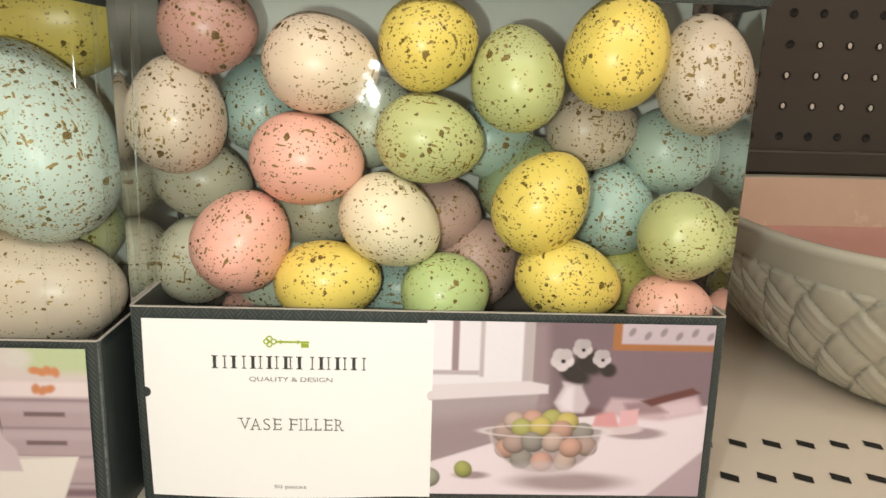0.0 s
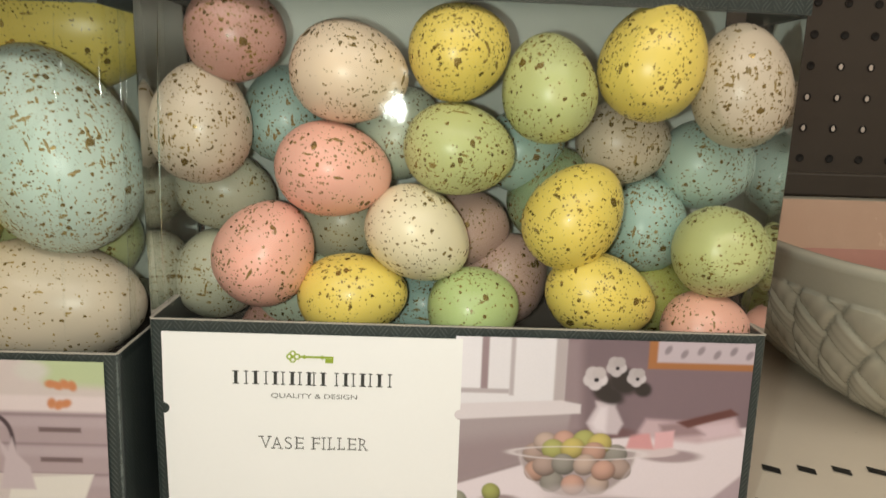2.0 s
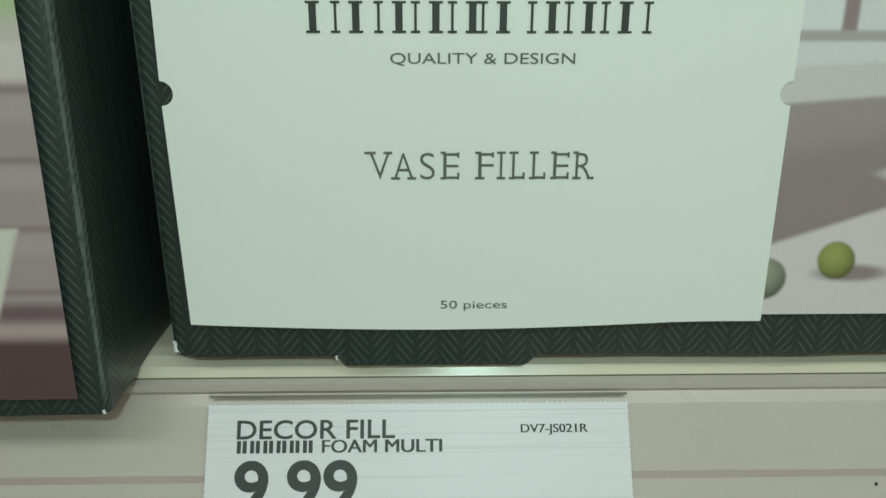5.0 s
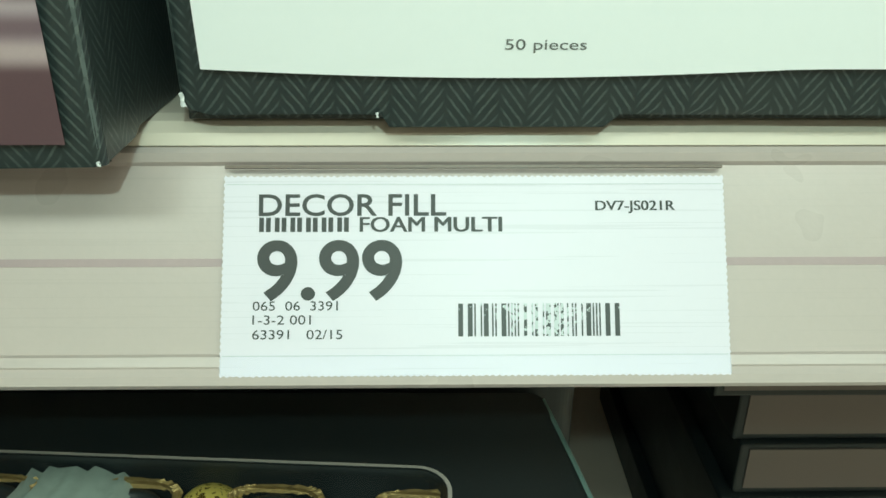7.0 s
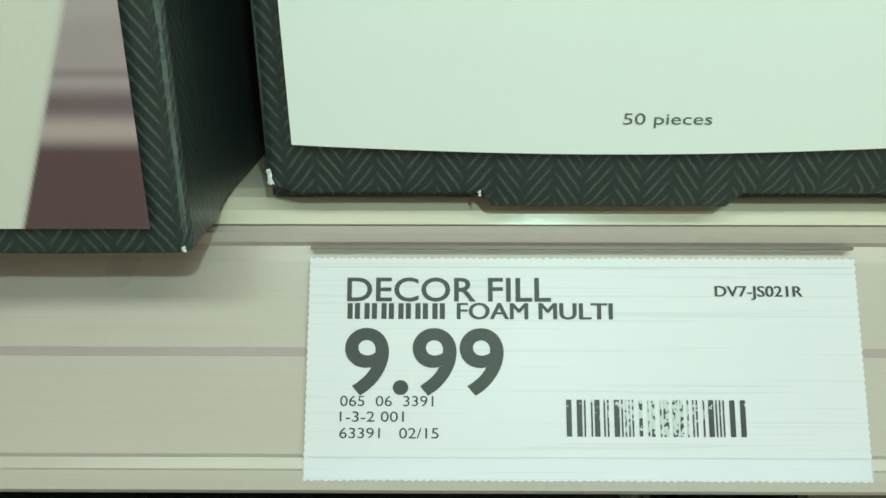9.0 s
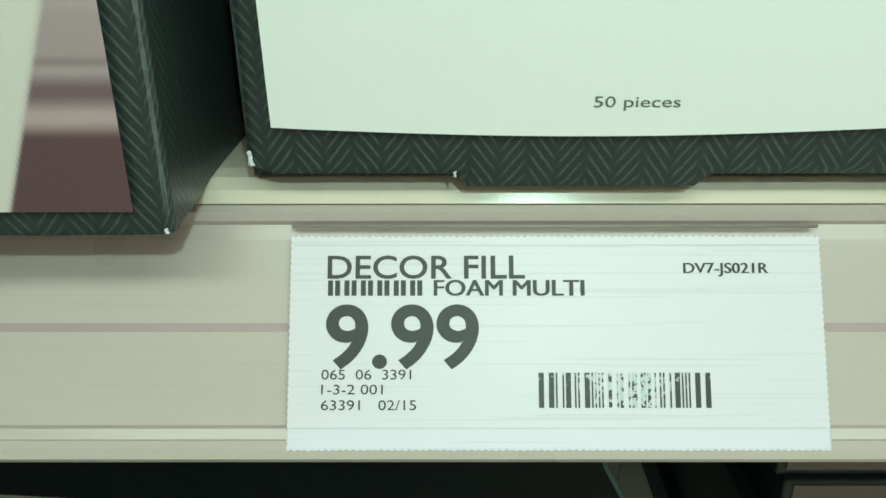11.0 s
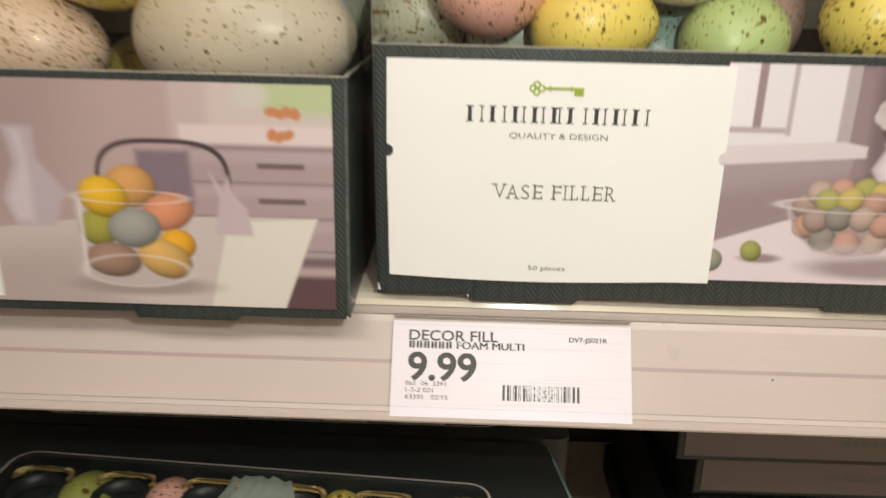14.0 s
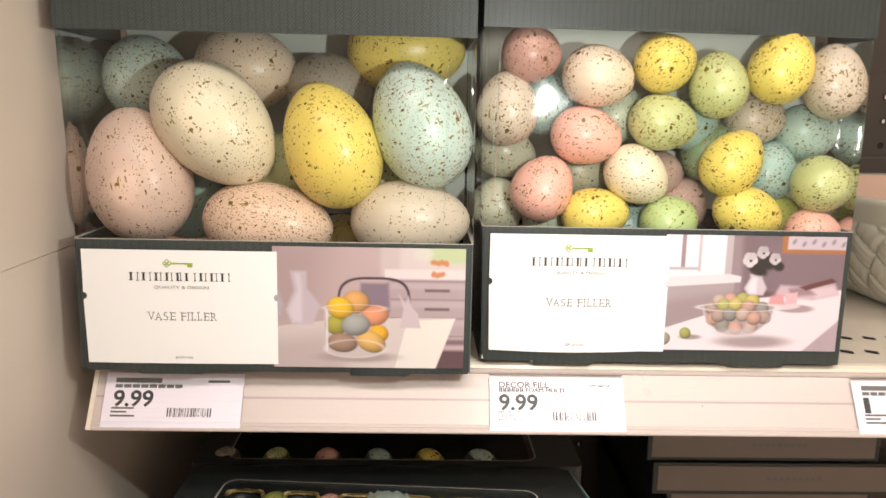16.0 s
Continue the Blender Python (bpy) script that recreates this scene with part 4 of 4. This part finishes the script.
ph.shape([(0.23, 0.60)] + disc(0.43, 0.60, 0.20, 0.27, 28, 0, 180), (0.43, 0.37, 0.355), 0.012)
TONES = ((0.48, 0.37, 0.31), (0.62, 0.53, 0.19), (0.62, 0.40, 0.31), (0.36, 0.34, 0.29), (0.58, 0.38, 0.29), (0.48, 0.48, 0.18), (0.58, 0.46, 0.38))
for k, (fx, fy) in enumerate(((0.23, 0.62), (0.53, 0.62), (0.27, 0.56), (0.34, 0.55), (0.41, 0.545), (0.47, 0.56), (0.24, 0.72), (0.55, 0.70), (0.30, 0.78), (0.47, 0.79), (0.38, 0.795), (0.30, 0.60),
                              (0.37, 0.59), (0.45, 0.61), (0.27, 0.69), (0.34, 0.68), (0.42, 0.68), (0.49, 0.71))):
    ph.egg(fx * 0.92 + 0.071, fy + 0.004, 0.044, 0.061, TONES[(k * 3) % 7], -35 + 23 * (k % 4))
ph.oval(0.43, 0.845, 0.11, 0.045, (0.60, 0.53, 0.51), 0, 1.0, 0.6)
ph.ring(0.43, 0.62, 0.228, 0.036, (0.72, 0.67, 0.64), 0.09, 0.75)
ph.ring(0.43, 0.60, 0.20, 0.27, (0.66, 0.60, 0.58), 0.03, 0.45, False)
ph.oval(0.17, 0.885, 0.06, 0.022, (0.36, 0.29, 0.28), 0, 0.9)
ph.egg(0.14, 0.85, 0.033, 0.055, (0.42, 0.43, 0.15), -30)
ph.egg(0.02, 0.90, 0.04, 0.06, (0.40, 0.40, 0.30), 10)
ph.done(small_box, "printed photograph of eggs in a glass bowl")

large_box = gift_box(-0.2985, -0.0925, 0.2380, 0.088, SHELF_Z + 0.0002, 1.3195, 1.469, 0.0,
                     "dark herringbone gift box of large speckled eggs, overhanging the shelf", (-0.0017, -0.0034), (0.004, -0.001))
white_label(large_box, -0.2945, -0.1945, 1.2530, 1.3145, 0.2380, 0.0002)
ph = Photo(-0.1968, -0.0964, 1.2525, 1.3175, 0.2380, (0.50, 0.40, 0.375))
ph.shape([(-0.1, -0.1), (0.3, -0.1), (0.2, 0.6), (-0.1, 0.6)], (0.42, 0.33, 0.31), 0.4)
ph.rect(0.59, 1.1, 0.22, 0.80, (0.44, 0.36, 0.35), 0.02)
ph.rect(0.57, 1.1, -0.1, 0.22, (0.62, 0.55, 0.50), 0.03)
ph.rect(0.56, 0.66, -0.1, 0.24, (0.56, 0.48, 0.45), 0.05)
ph.shape([(0.72, -0.1), (1.1, -0.1), (1.1, 0.13), (0.82, 0.12)], (0.50, 0.57, 0.34), 0.05)
ph.oval(0.78, 0.05, 0.05, 0.05, (0.62, 0.60, 0.52), 0, 0.9)
ph.rect(0.58, 1.1, 0.175, 0.255, (0.70, 0.62, 0.58), 0.02)
for k in range(7):
    ph.oval(0.835 + 0.022 * (k % 4), (0.115 if k < 4 else 0.212) + 0.008 * (k % 2), 0.018, 0.020, (0.58, 0.27, 0.13), 25 * k, 0.9)
for fy in (0.265, 0.415, 0.57, 0.72):
    ph.rect(0.61, 1.1, fy, fy + 0.016, (0.33, 0.26, 0.26), 0.012)
    ph.rect(0.61, 1.1, fy + 0.02, fy + 0.07, (0.48, 0.40, 0.395), 0.03)
for fy in (0.335, 0.49):
    ph.rect(0.79, 0.92, fy, fy + 0.024, (0.20, 0.145, 0.14), 0.012)
ph.rect(0.61, 1.1, 0.755, 0.80, (0.22, 0.155, 0.165), 0.03)
ph.shape([(0.78, 1.1), (0.88, 0.845), (1.1, 0.845), (1.1, 1.1)], (0.145, 0.088, 0.094), 0.03)
ph.shape([(-0.1, 1.1), (-0.1, 0.68), (0.30, 0.60), (0.70, 0.575), (0.955, 0.575), (0.83, 1.1)], (0.60, 0.54, 0.49), 0.006)
ph.shape([(0.62, 1.1), (0.70, 0.60), (0.95, 0.578), (0.827, 1.1)], (0.72, 0.69, 0.60), 0.012)
ph.shape([(-0.1, 1.1), (-0.1, 0.80), (0.25, 0.72), (0.45, 1.1)], (0.50, 0.43, 0.40), 0.15)
ph.shape([(0.10, 0.64), (0.065, 0.52), (0.11, 0.36), (0.09, 0.20), (0.175, 0.20), (0.175, 0.34), (0.245, 0.48), (0.205, 0.64)], (0.52, 0.46, 0.475), 0.03)
ph.shape([(0.10, 0.62), (0.08, 0.52), (0.13, 0.36), (0.115, 0.22), (0.14, 0.22), (0.15, 0.36), (0.15, 0.62)], (0.62, 0.57, 0.575), 0.04)
ph.shape([(-0.02, 0.55), (-0.02, 0.38), (0.03, 0.36), (0.055, 0.48), (0.04, 0.57)], (0.45, 0.41, 0.42), 0.03)
ph.shape([(0.455, 0.29), (0.60, 0.29), (0.61, 0.52), (0.45, 0.52)], (0.26, 0.205, 0.235), 0.03)
def hoop(rx, ry):
    return [(0.525 + rx * math.copysign(abs(math.cos(a)) ** 0.62, math.cos(a)), 0.46 - ry * math.sin(a) ** 0.62) for a in [math.pi * (1 - i / 40) for i in range(41)]]


ph.shape([(0.335, 0.54)] + hoop(0.190, 0.220) + [(0.716, 0.56), (0.704, 0.56)] + hoop(0.178, 0.200)[::-1] + [(0.347, 0.54)], (0.085, 0.06, 0.065), 0.012)
ph.shape([(0.66, 0.66), (0.68, 0.50), (0.655, 0.38), (0.69, 0.46), (0.705, 0.39), (0.72, 0.48), (0.755, 0.54), (0.77, 0.66)], (0.56, 0.48, 0.47), 0.016)
ph.oval(0.44, 0.91, 0.20, 0.045, (0.40, 0.34, 0.31), 0, 0.8)
ph.shape([(0.265, 0.50), (0.585, 0.50)] + disc(0.425, 0.83, 0.16, 0.085, 24, 0, 181), (0.55, 0.49, 0.45), 0.014)
for k, (fx, fy, rx, ry, c) in enumerate(((0.33, 0.64, 0.06, 0.09, (0.44, 0.42, 0.09)), (0.43, 0.45, 0.075, 0.10, (0.72, 0.42, 0.16)), (0.53, 0.56, 0.060, 0.12, (0.76, 0.36, 0.20)), (0.35, 0.50, 0.075, 0.095, (0.86, 0.56, 0.05)),
                                         (0.55, 0.71, 0.055, 0.075, (0.86, 0.48, 0.05)), (0.36, 0.79, 0.085, 0.085, (0.42, 0.29, 0.21)), (0.51, 0.78, 0.085, 0.090, (0.74, 0.49, 0.17)), (0.43, 0.64, 0.080, 0.095, (0.42, 0.43, 0.38)))):
    ph.egg(fx, fy, rx, ry, c, (-30, 10, 70, 20, 10, 5, 25, -8)[k])
ph.rect(0.275, 0.285, 0.52, 0.86, (0.70, 0.66, 0.62), 0.012)
ph.ring(0.425, 0.84, 0.155, 0.075, (0.72, 0.67, 0.63), 0.08, 0.5)
ph.ring(0.425, 0.50, 0.16, 0.03, (0.72, 0.67, 0.63), 0.12, 0.5)
ph.done(large_box, "printed photograph of eggs in a glass jar")


crease(large_box, -0.1165, 1.372, 1.412, 0.2380, 0.022, 0.0060, 0.0014)
crease(large_box, -0.1075, 1.322, 1.423, 0.2380, 0.002, 0.0007, 0.0006)
crease(large_box, -0.1650, 1.322, 1.345, 0.2380, 0.012, 0.0020, 0.0010)
crease(small_box, -0.0815, 1.335, 1.427, 0.2510, 0.001, 0.0010, 0.0007)


def torn_corner(e, x, y, z, wide, tall):
    """A curled white flake of board where the printed skin has torn off."""
    bm = bmesh.new()
    rng = random.Random(5)
    rows = []
    for k in range(8):
        f = k / 7
        w = wide * (1 - 0.75 * f) * rng.uniform(0.75, 1.1)
        cx = x - wide * 0.5 * f
        rows.append([bm.verts.new((cx + w * (a / 3 - 0.5), y - 0.0003 - 0.0005 * math.sin(a * 1.3 + f * 3) ** 2, z + tall * f + rng.uniform(-1, 1) * 0.00012)) for a in range(4)])
    for p, q in zip(rows, rows[1:]):
        for a in range(3):
            bm.faces.new((p[a], p[a + 1], q[a + 1], q[a]))
    ob = part("torn_corner", bm, PAPER, e, "frayed white board corner")
    thick = ob.modifiers.new("thick", "SOLIDIFY")
    thick.thickness = 0.0002


torn_corner(small_box, -0.0851, 0.2512, 1.2538, 0.0008, 0.0020)
torn_corner(small_box, -0.0577, 0.2508, 1.2524, 0.0003, 0.0006)
torn_corner(large_box, -0.0932, 0.2388, 1.2492, 0.0004, 0.0005)

# ---- basket-weave bowl ----
BX, BY, BR, BH = 0.336, 0.430, 0.163, 0.0855
bowl = empty("ceramic_bowl", BX, BY, SHELF_Z, "cream ceramic basket-weave dish with blush inside, on the shelf", "bowl")


def dish(profile, n, ripple=0.0):
    """A square dish with rounded sides, raised from a profile of (radius, height); ripple is the depth of the woven strips."""
    bm = bmesh.new()
    rings = []
    for r, z in profile:
        ring = []
        for i in range(n):
            a = 2 * math.pi * i / n
            c, sn = math.cos(a), math.sin(a)
            k = (abs(c) ** 3.2 + abs(sn) ** 3.2) ** (-1 / 3.2)
            rr = r * k
            if ripple and SHELF_Z + 0.004 < z < SHELF_Z + BH - 0.019:
                u, v = a / (2 * math.pi) * 36, (z - SHELF_Z) / 0.030
                p, q = u + v, u - v
                over = (math.floor(p) + math.floor(q)) % 2
                fp, fq = abs((p % 1) - 0.5) * 2, abs((q % 1) - 0.5) * 2
                if not over:
                    fp, fq = fq, fp
                rr += ripple * ((1 - fp ** 7) * (0.45 + 0.55 * (1 - fq ** 2.5)) - 0.35 + 0.05 * math.cos(fp * 9.4))
            ring.append(bm.verts.new((BX + rr * c, BY + rr * sn, z)))
        rings.append(ring)
    for p, q in zip(rings, rings[1:]):
        for i in range(n):
            bm.faces.new((p[i], p[(i + 1) % n], q[(i + 1) % n], q[i]))
    return bm


prof = [(0.100, SHELF_Z), (0.108, SHELF_Z + 0.001)] + [(0.108 + (BR - 0.108) * (i / 84) ** 0.72, SHELF_Z + 0.002 + (BH - 0.006) * (i / 84)) for i in range(1, 85)]
part("outside", dish(prof, 760, 0.0042), CERAMIC, bowl, "woven cream outside", True)
zt = SHELF_Z + BH
part("rim", dish([(BR, zt - 0.004), (BR + 0.0012, zt - 0.001), (BR - 0.002, zt + 0.0008), (BR - 0.009, zt - 0.0005)], 120), CERAMIC, bowl, "smooth cream rim", True)
part("inside", dish([(BR - 0.009, zt - 0.0005), (BR - 0.012, zt - 0.010), (BR - 0.018, zt - 0.036)], 120), GLAZE, bowl, "blush glazed inside", True)
part("well", dish([(BR - 0.018, zt - 0.036), (BR - 0.040, zt - 0.047), (0.09, SHELF_Z + 0.014), (0.001, SHELF_Z + 0.012)], 120), PINKRIM, bowl, "glossy pink glazed well", True)

# ---- lower shelf ----
LOW_Z = 0.9380
low = structure("lower_shelf", block(-0.31, 0.95, 0.02, BACK_Y, LOW_Z - 0.03, LOW_Z, 0.003), SHELF, "cream lower shelf board", "shelf")


def carton(cx, cy, z, wide, deep, window, label, margin=0.046, askew=0.0):
    """A black card carton lying flat: rounded lid, sunk window with eggs in a tray."""
    e = empty("egg_carton", cx, cy, z, label, "carton", "black egg cartons")
    h = 0.0706

    def outline(w, d, r, n=8):
        pts = []
        for sx, sy, a0 in ((1, -1, -90), (1, 1, 0), (-1, 1, 90), (-1, -1, 180)):
            for i in range(n + 1):
                a = radians(a0 + 90 * i / n)
                pts.append((cx + sx * (w / 2 - r) + r * math.cos(a), cy + sy * (d / 2 - r) + r * math.sin(a)))
        return pts

    def wallband(o, z0, z1, bm):
        a = [bm.verts.new((x, y, z0)) for x, y in o]
        b = [bm.verts.new((x, y, z1)) for x, y in o]
        for i in range(len(o)):
            j = (i + 1) % len(o)
            bm.faces.new((a[i], a[j], b[j], b[i]))
        return a, b

    bm = bmesh.new()
    a, b = wallband(outline(wide, deep, 0.006), z, z + h, bm)
    bm.faces.new(a)
    if not window:
        bm.faces.new(b)
        part("body", bm, BLACKCARD, e)
        return e
    ww, wd = wide - 0.046, deep - margin

    def turned(pts):
        t = pose(cx, cy, 0, 0, 0, askew) @ pose(-cx - 0.004, -cy, 0)
        return [tuple(t @ Vector((x, y, 0)))[:2] for x, y in pts]

    o = turned(outline(ww - 0.008, wd, 0.008))
    inner = [bm.verts.new((x, y, z + h)) for x, y in o]
    deepr = [bm.verts.new((x, y, z + h - 0.012)) for x, y in o]
    for i in range(len(o)):
        j = (i + 1) % len(o)
        bm.faces.new((b[i], b[j], inner[j], inner[i]))
        bm.faces.new((inner[i], inner[j], deepr[j], deepr[i]))
    bm.faces.new(deepr)
    part("body", bm, BLACKCARD, e)
    bm = bmesh.new()
    out = turned(outline(ww - 0.006, wd + 0.002, 0.009))
    p = [bm.verts.new((x, y, z + h + 0.0006)) for x, y in out]
    q = [bm.verts.new((x, y, z + h + 0.0006)) for x, y in o]
    for i in range(len(o)):
        j = (i + 1) % len(o)
        bm.faces.new((p[i], p[j], q[j], q[i]))
    part("window_edge", bm, EDGE, e, "pale cut edge round the window")
    bm = bmesh.new()
    bm.faces.new([bm.verts.new((x, y, z + h - 0.001)) for x, y in o])
    f = part("window_film", bm, FILM, e)
    if f.data.polygons[0].normal.z < 0:
        f.data.flip_normals()
    f.visible_shadow = False
    return e


CX, CY, SWING, ASKEW = -0.1436, 0.2225, -0.6, -3.2
TOPZ = LOW_Z + 0.0003 + 0.0729 * 2 + 0.0706
spin = pose(CX, CY - 0.002, 0, 0, 0, SWING + ASKEW)
for k in range(3):
    e = carton(CX, CY, LOW_Z + 0.0003 + 0.0729 * k, 0.248, 0.200, k == 2, "black card egg carton lying in a stack" if k < 2 else "black card egg carton with clear window, topping the stack", 0.054, ASKEW)
    if k == 2:
        # bowed end flap
        bm = bmesh.new()
        rows = []
        for f in range(5):
            rows.append([bm.verts.new((CX + 0.1232 + 0.011 * math.sin(math.pi * i / 12) * min(1, f / 2), CY + 0.097 - 0.190 * i / 12, TOPZ - 0.0004 - 0.012 * max(0, f - 2) / 2)) for i in range(13)])
        for p, q in zip(rows, rows[1:]):
            for i in range(12):
                bm.faces.new((p[i], p[i + 1], q[i + 1], q[i]))
        part("end_flap", bm, BLACKCARD, e, "bowed black end flap", True)
        # thin strip whose colour draws the highlight on the flap's bowed edge
        rim = bmesh.new()
        edge = [[rim.verts.new((CX + 0.1232 + 0.011 * math.sin(math.pi * i / 36) + dx, CY + 0.097 - 0.190 * i / 36, TOPZ + dz)) for i in range(37)] for dx, dz in ((-0.0008, -0.0002), (0.0002, 0.0003), (0.0006, -0.0018))]
        for p, q in zip(edge, edge[1:]):
            for i in range(36):
                rim.faces.new((p[i], p[i + 1], q[i + 1], q[i]))
        part("flap_glint", rim, TEALGLINT, e, "pale teal highlight painted along the end flap", True)
    e.matrix_basis = pose(CX, CY, LOW_Z + 0.0003 + 0.0729 * k, 0, 0, SWING)
for k in range(3):
    carton(CX + 0.004, CY + 0.2115, LOW_Z + 0.0003 + 0.0729 * k, 0.262, 0.218, k == 2, "black card egg carton behind the front stack", 0.016)
FRONT = (("olive", -0.070), ("pink", -0.035), ("mint", 0.0), ("yellow", 0.036))
REAR = (("grey", -0.252), ("green", -0.217), ("pink", -0.182), ("blue", -0.147), ("yellow", -0.112), ("blue", -0.076))
for row in range(2):
    zt = TOPZ - 0.0120
    for i, (tone, lx) in enumerate((FRONT, REAR)[row]):
        at = spin @ Vector((lx, 0.066, 0)) if row == 0 else Vector((lx, 0.3457, 0))
        me = egg_mesh("carton_egg", 0.0135, 0.0100, SMALL[tone])
        ob = new("carton_egg", me)
        ob.matrix_basis = pose(at.x, at.y, zt - (0.0010 if row == 0 else -0.0040), 0, 0, 80 + 9 * i)
        tagged(ob, EGGWORDS[tone] + " egg nested in black carton", "egg", "eggs in the cartons")
    if row == 1:
        continue
    for i in range(6):
        bm = bmesh.new()
        n, ring = 40, 6
        loops = []
        for j in range(n + 1):
            a = math.pi * (0.02 + 0.96 * j / n)
            lx = -0.0885 + 0.035 * i + 0.0115 * math.copysign(abs(math.cos(a)) ** 0.55, math.cos(a))
            ly = 0.0625 + 0.010 * math.sin(a) ** 0.45
            c = spin @ Vector((lx, ly, 0))
            rr = 0.0009 + 0.0013 * abs(noise.noise((j * 0.9, i * 3.1, 0.4)))
            loops.append([bm.verts.new((c.x + rr * math.cos(2 * math.pi * q / ring), c.y + 0.4 * rr * math.sin(4 * math.pi * q / ring), zt + 0.0068 + rr * math.sin(2 * math.pi * q / ring))) for q in range(ring)])
        for p, q in zip(loops, loops[1:]):
            for w in range(ring):
                bm.faces.new((p[w], p[(w + 1) % ring], q[(w + 1) % ring], q[w]))
        c = spin @ Vector((-0.0885 + 0.035 * i, 0.061, 0))
        fold = bmesh.new()
        rim = [[fold.verts.new((c.x + r * math.cos(2 * math.pi * q / 18), c.y + r * math.sin(2 * math.pi * q / 18), z)) for q in range(18)] for r, z in ((0.0125, zt + 0.001), (0.0105, zt + 0.0062), (0.0085, zt + 0.0060), (0.0080, zt + 0.001))]
        for p, q in zip(rim, rim[1:]):
            for w in range(18):
                fold.faces.new((p[w], p[(w + 1) % 18], q[(w + 1) % 18], q[w]))
        tagged(part("egg_cup", fold, BLACKCARD, None, "", True), "black folded card cup inside the carton", "egg cup", "egg cups in the carton")
        tagged(part("gold_braid", bm, GOLD), "gold glitter braid round an egg cup in black carton", "braid", "gold braids")
# a crumpled scrap of milky film over the cups
bm = bmesh.new()
grid = []
for a in range(13):
    rowv = []
    for b in range(9):
        c = spin @ Vector((-0.013 + 0.028 * a / 12, 0.0742 - 0.05 * b / 8, 0))
        rowv.append(bm.verts.new((c.x + 0.001 * math.sin(b * 1.7), c.y, TOPZ - 0.0060 + 0.0035 * math.sin(math.pi * a / 12) ** 0.5 + 0.0009 * math.sin(a * 2.4 + b * 0.5) + 0.0016 * noise.noise((a * 0.7, b * 0.4, 3)))))
    grid.append(rowv)
for p, q in zip(grid, grid[1:]):
    for b in range(8):
        bm.faces.new((p[b], p[b + 1], q[b + 1], q[b]))
tagged(part("tissue_scrap", bm, surface("milky_tissue", (0.38, 0.43, 0.38), 0.30, vary=0.35, scale=300.0), None, "", True), "crumpled milky green tissue inside the black carton", "tissue")


def flat_box(x0, x1, z, shift):
    e = empty("flat_gift_box", (x0 + x1) / 2, 0.5, z, "flat black gift box with a cream front, lying in a stack", "gift box", "flat boxes in the stack")
    part("lid", block(x0, x1, 0.400 + shift, 0.62, z, z + 0.0262, 0.0012), BLACKCARD, e)
    part("front_label", block(x0 + 0.004, x1 - 0.004, 0.3993 + shift, 0.4005 + shift, z + 0.0035, z + 0.0240), SHADEDCREAM, e, "cream printed front, its colour darkened for the shelf's shade")
    place = lambda u, v, h: (u, 0.3993 + shift - h, v)
    xm = (x0 + x1) / 2 - 0.01
    for i in range(9):
        part("maker_bar", bars([(xm + 0.005 * i, xm + 0.005 * i + 0.0034)], z + 0.0125, z + 0.0155, place, 0.0002), GREYINK, e)
    return e


for k in range(8):
    flat_box(0.074 + 0.003 * ((k * 5) % 3) - 0.011 * max(0, k - 5), 0.262 - 0.02 * (k % 2), LOW_Z + 0.0002 + 0.0264 * k, 0.003 * (k % 3))
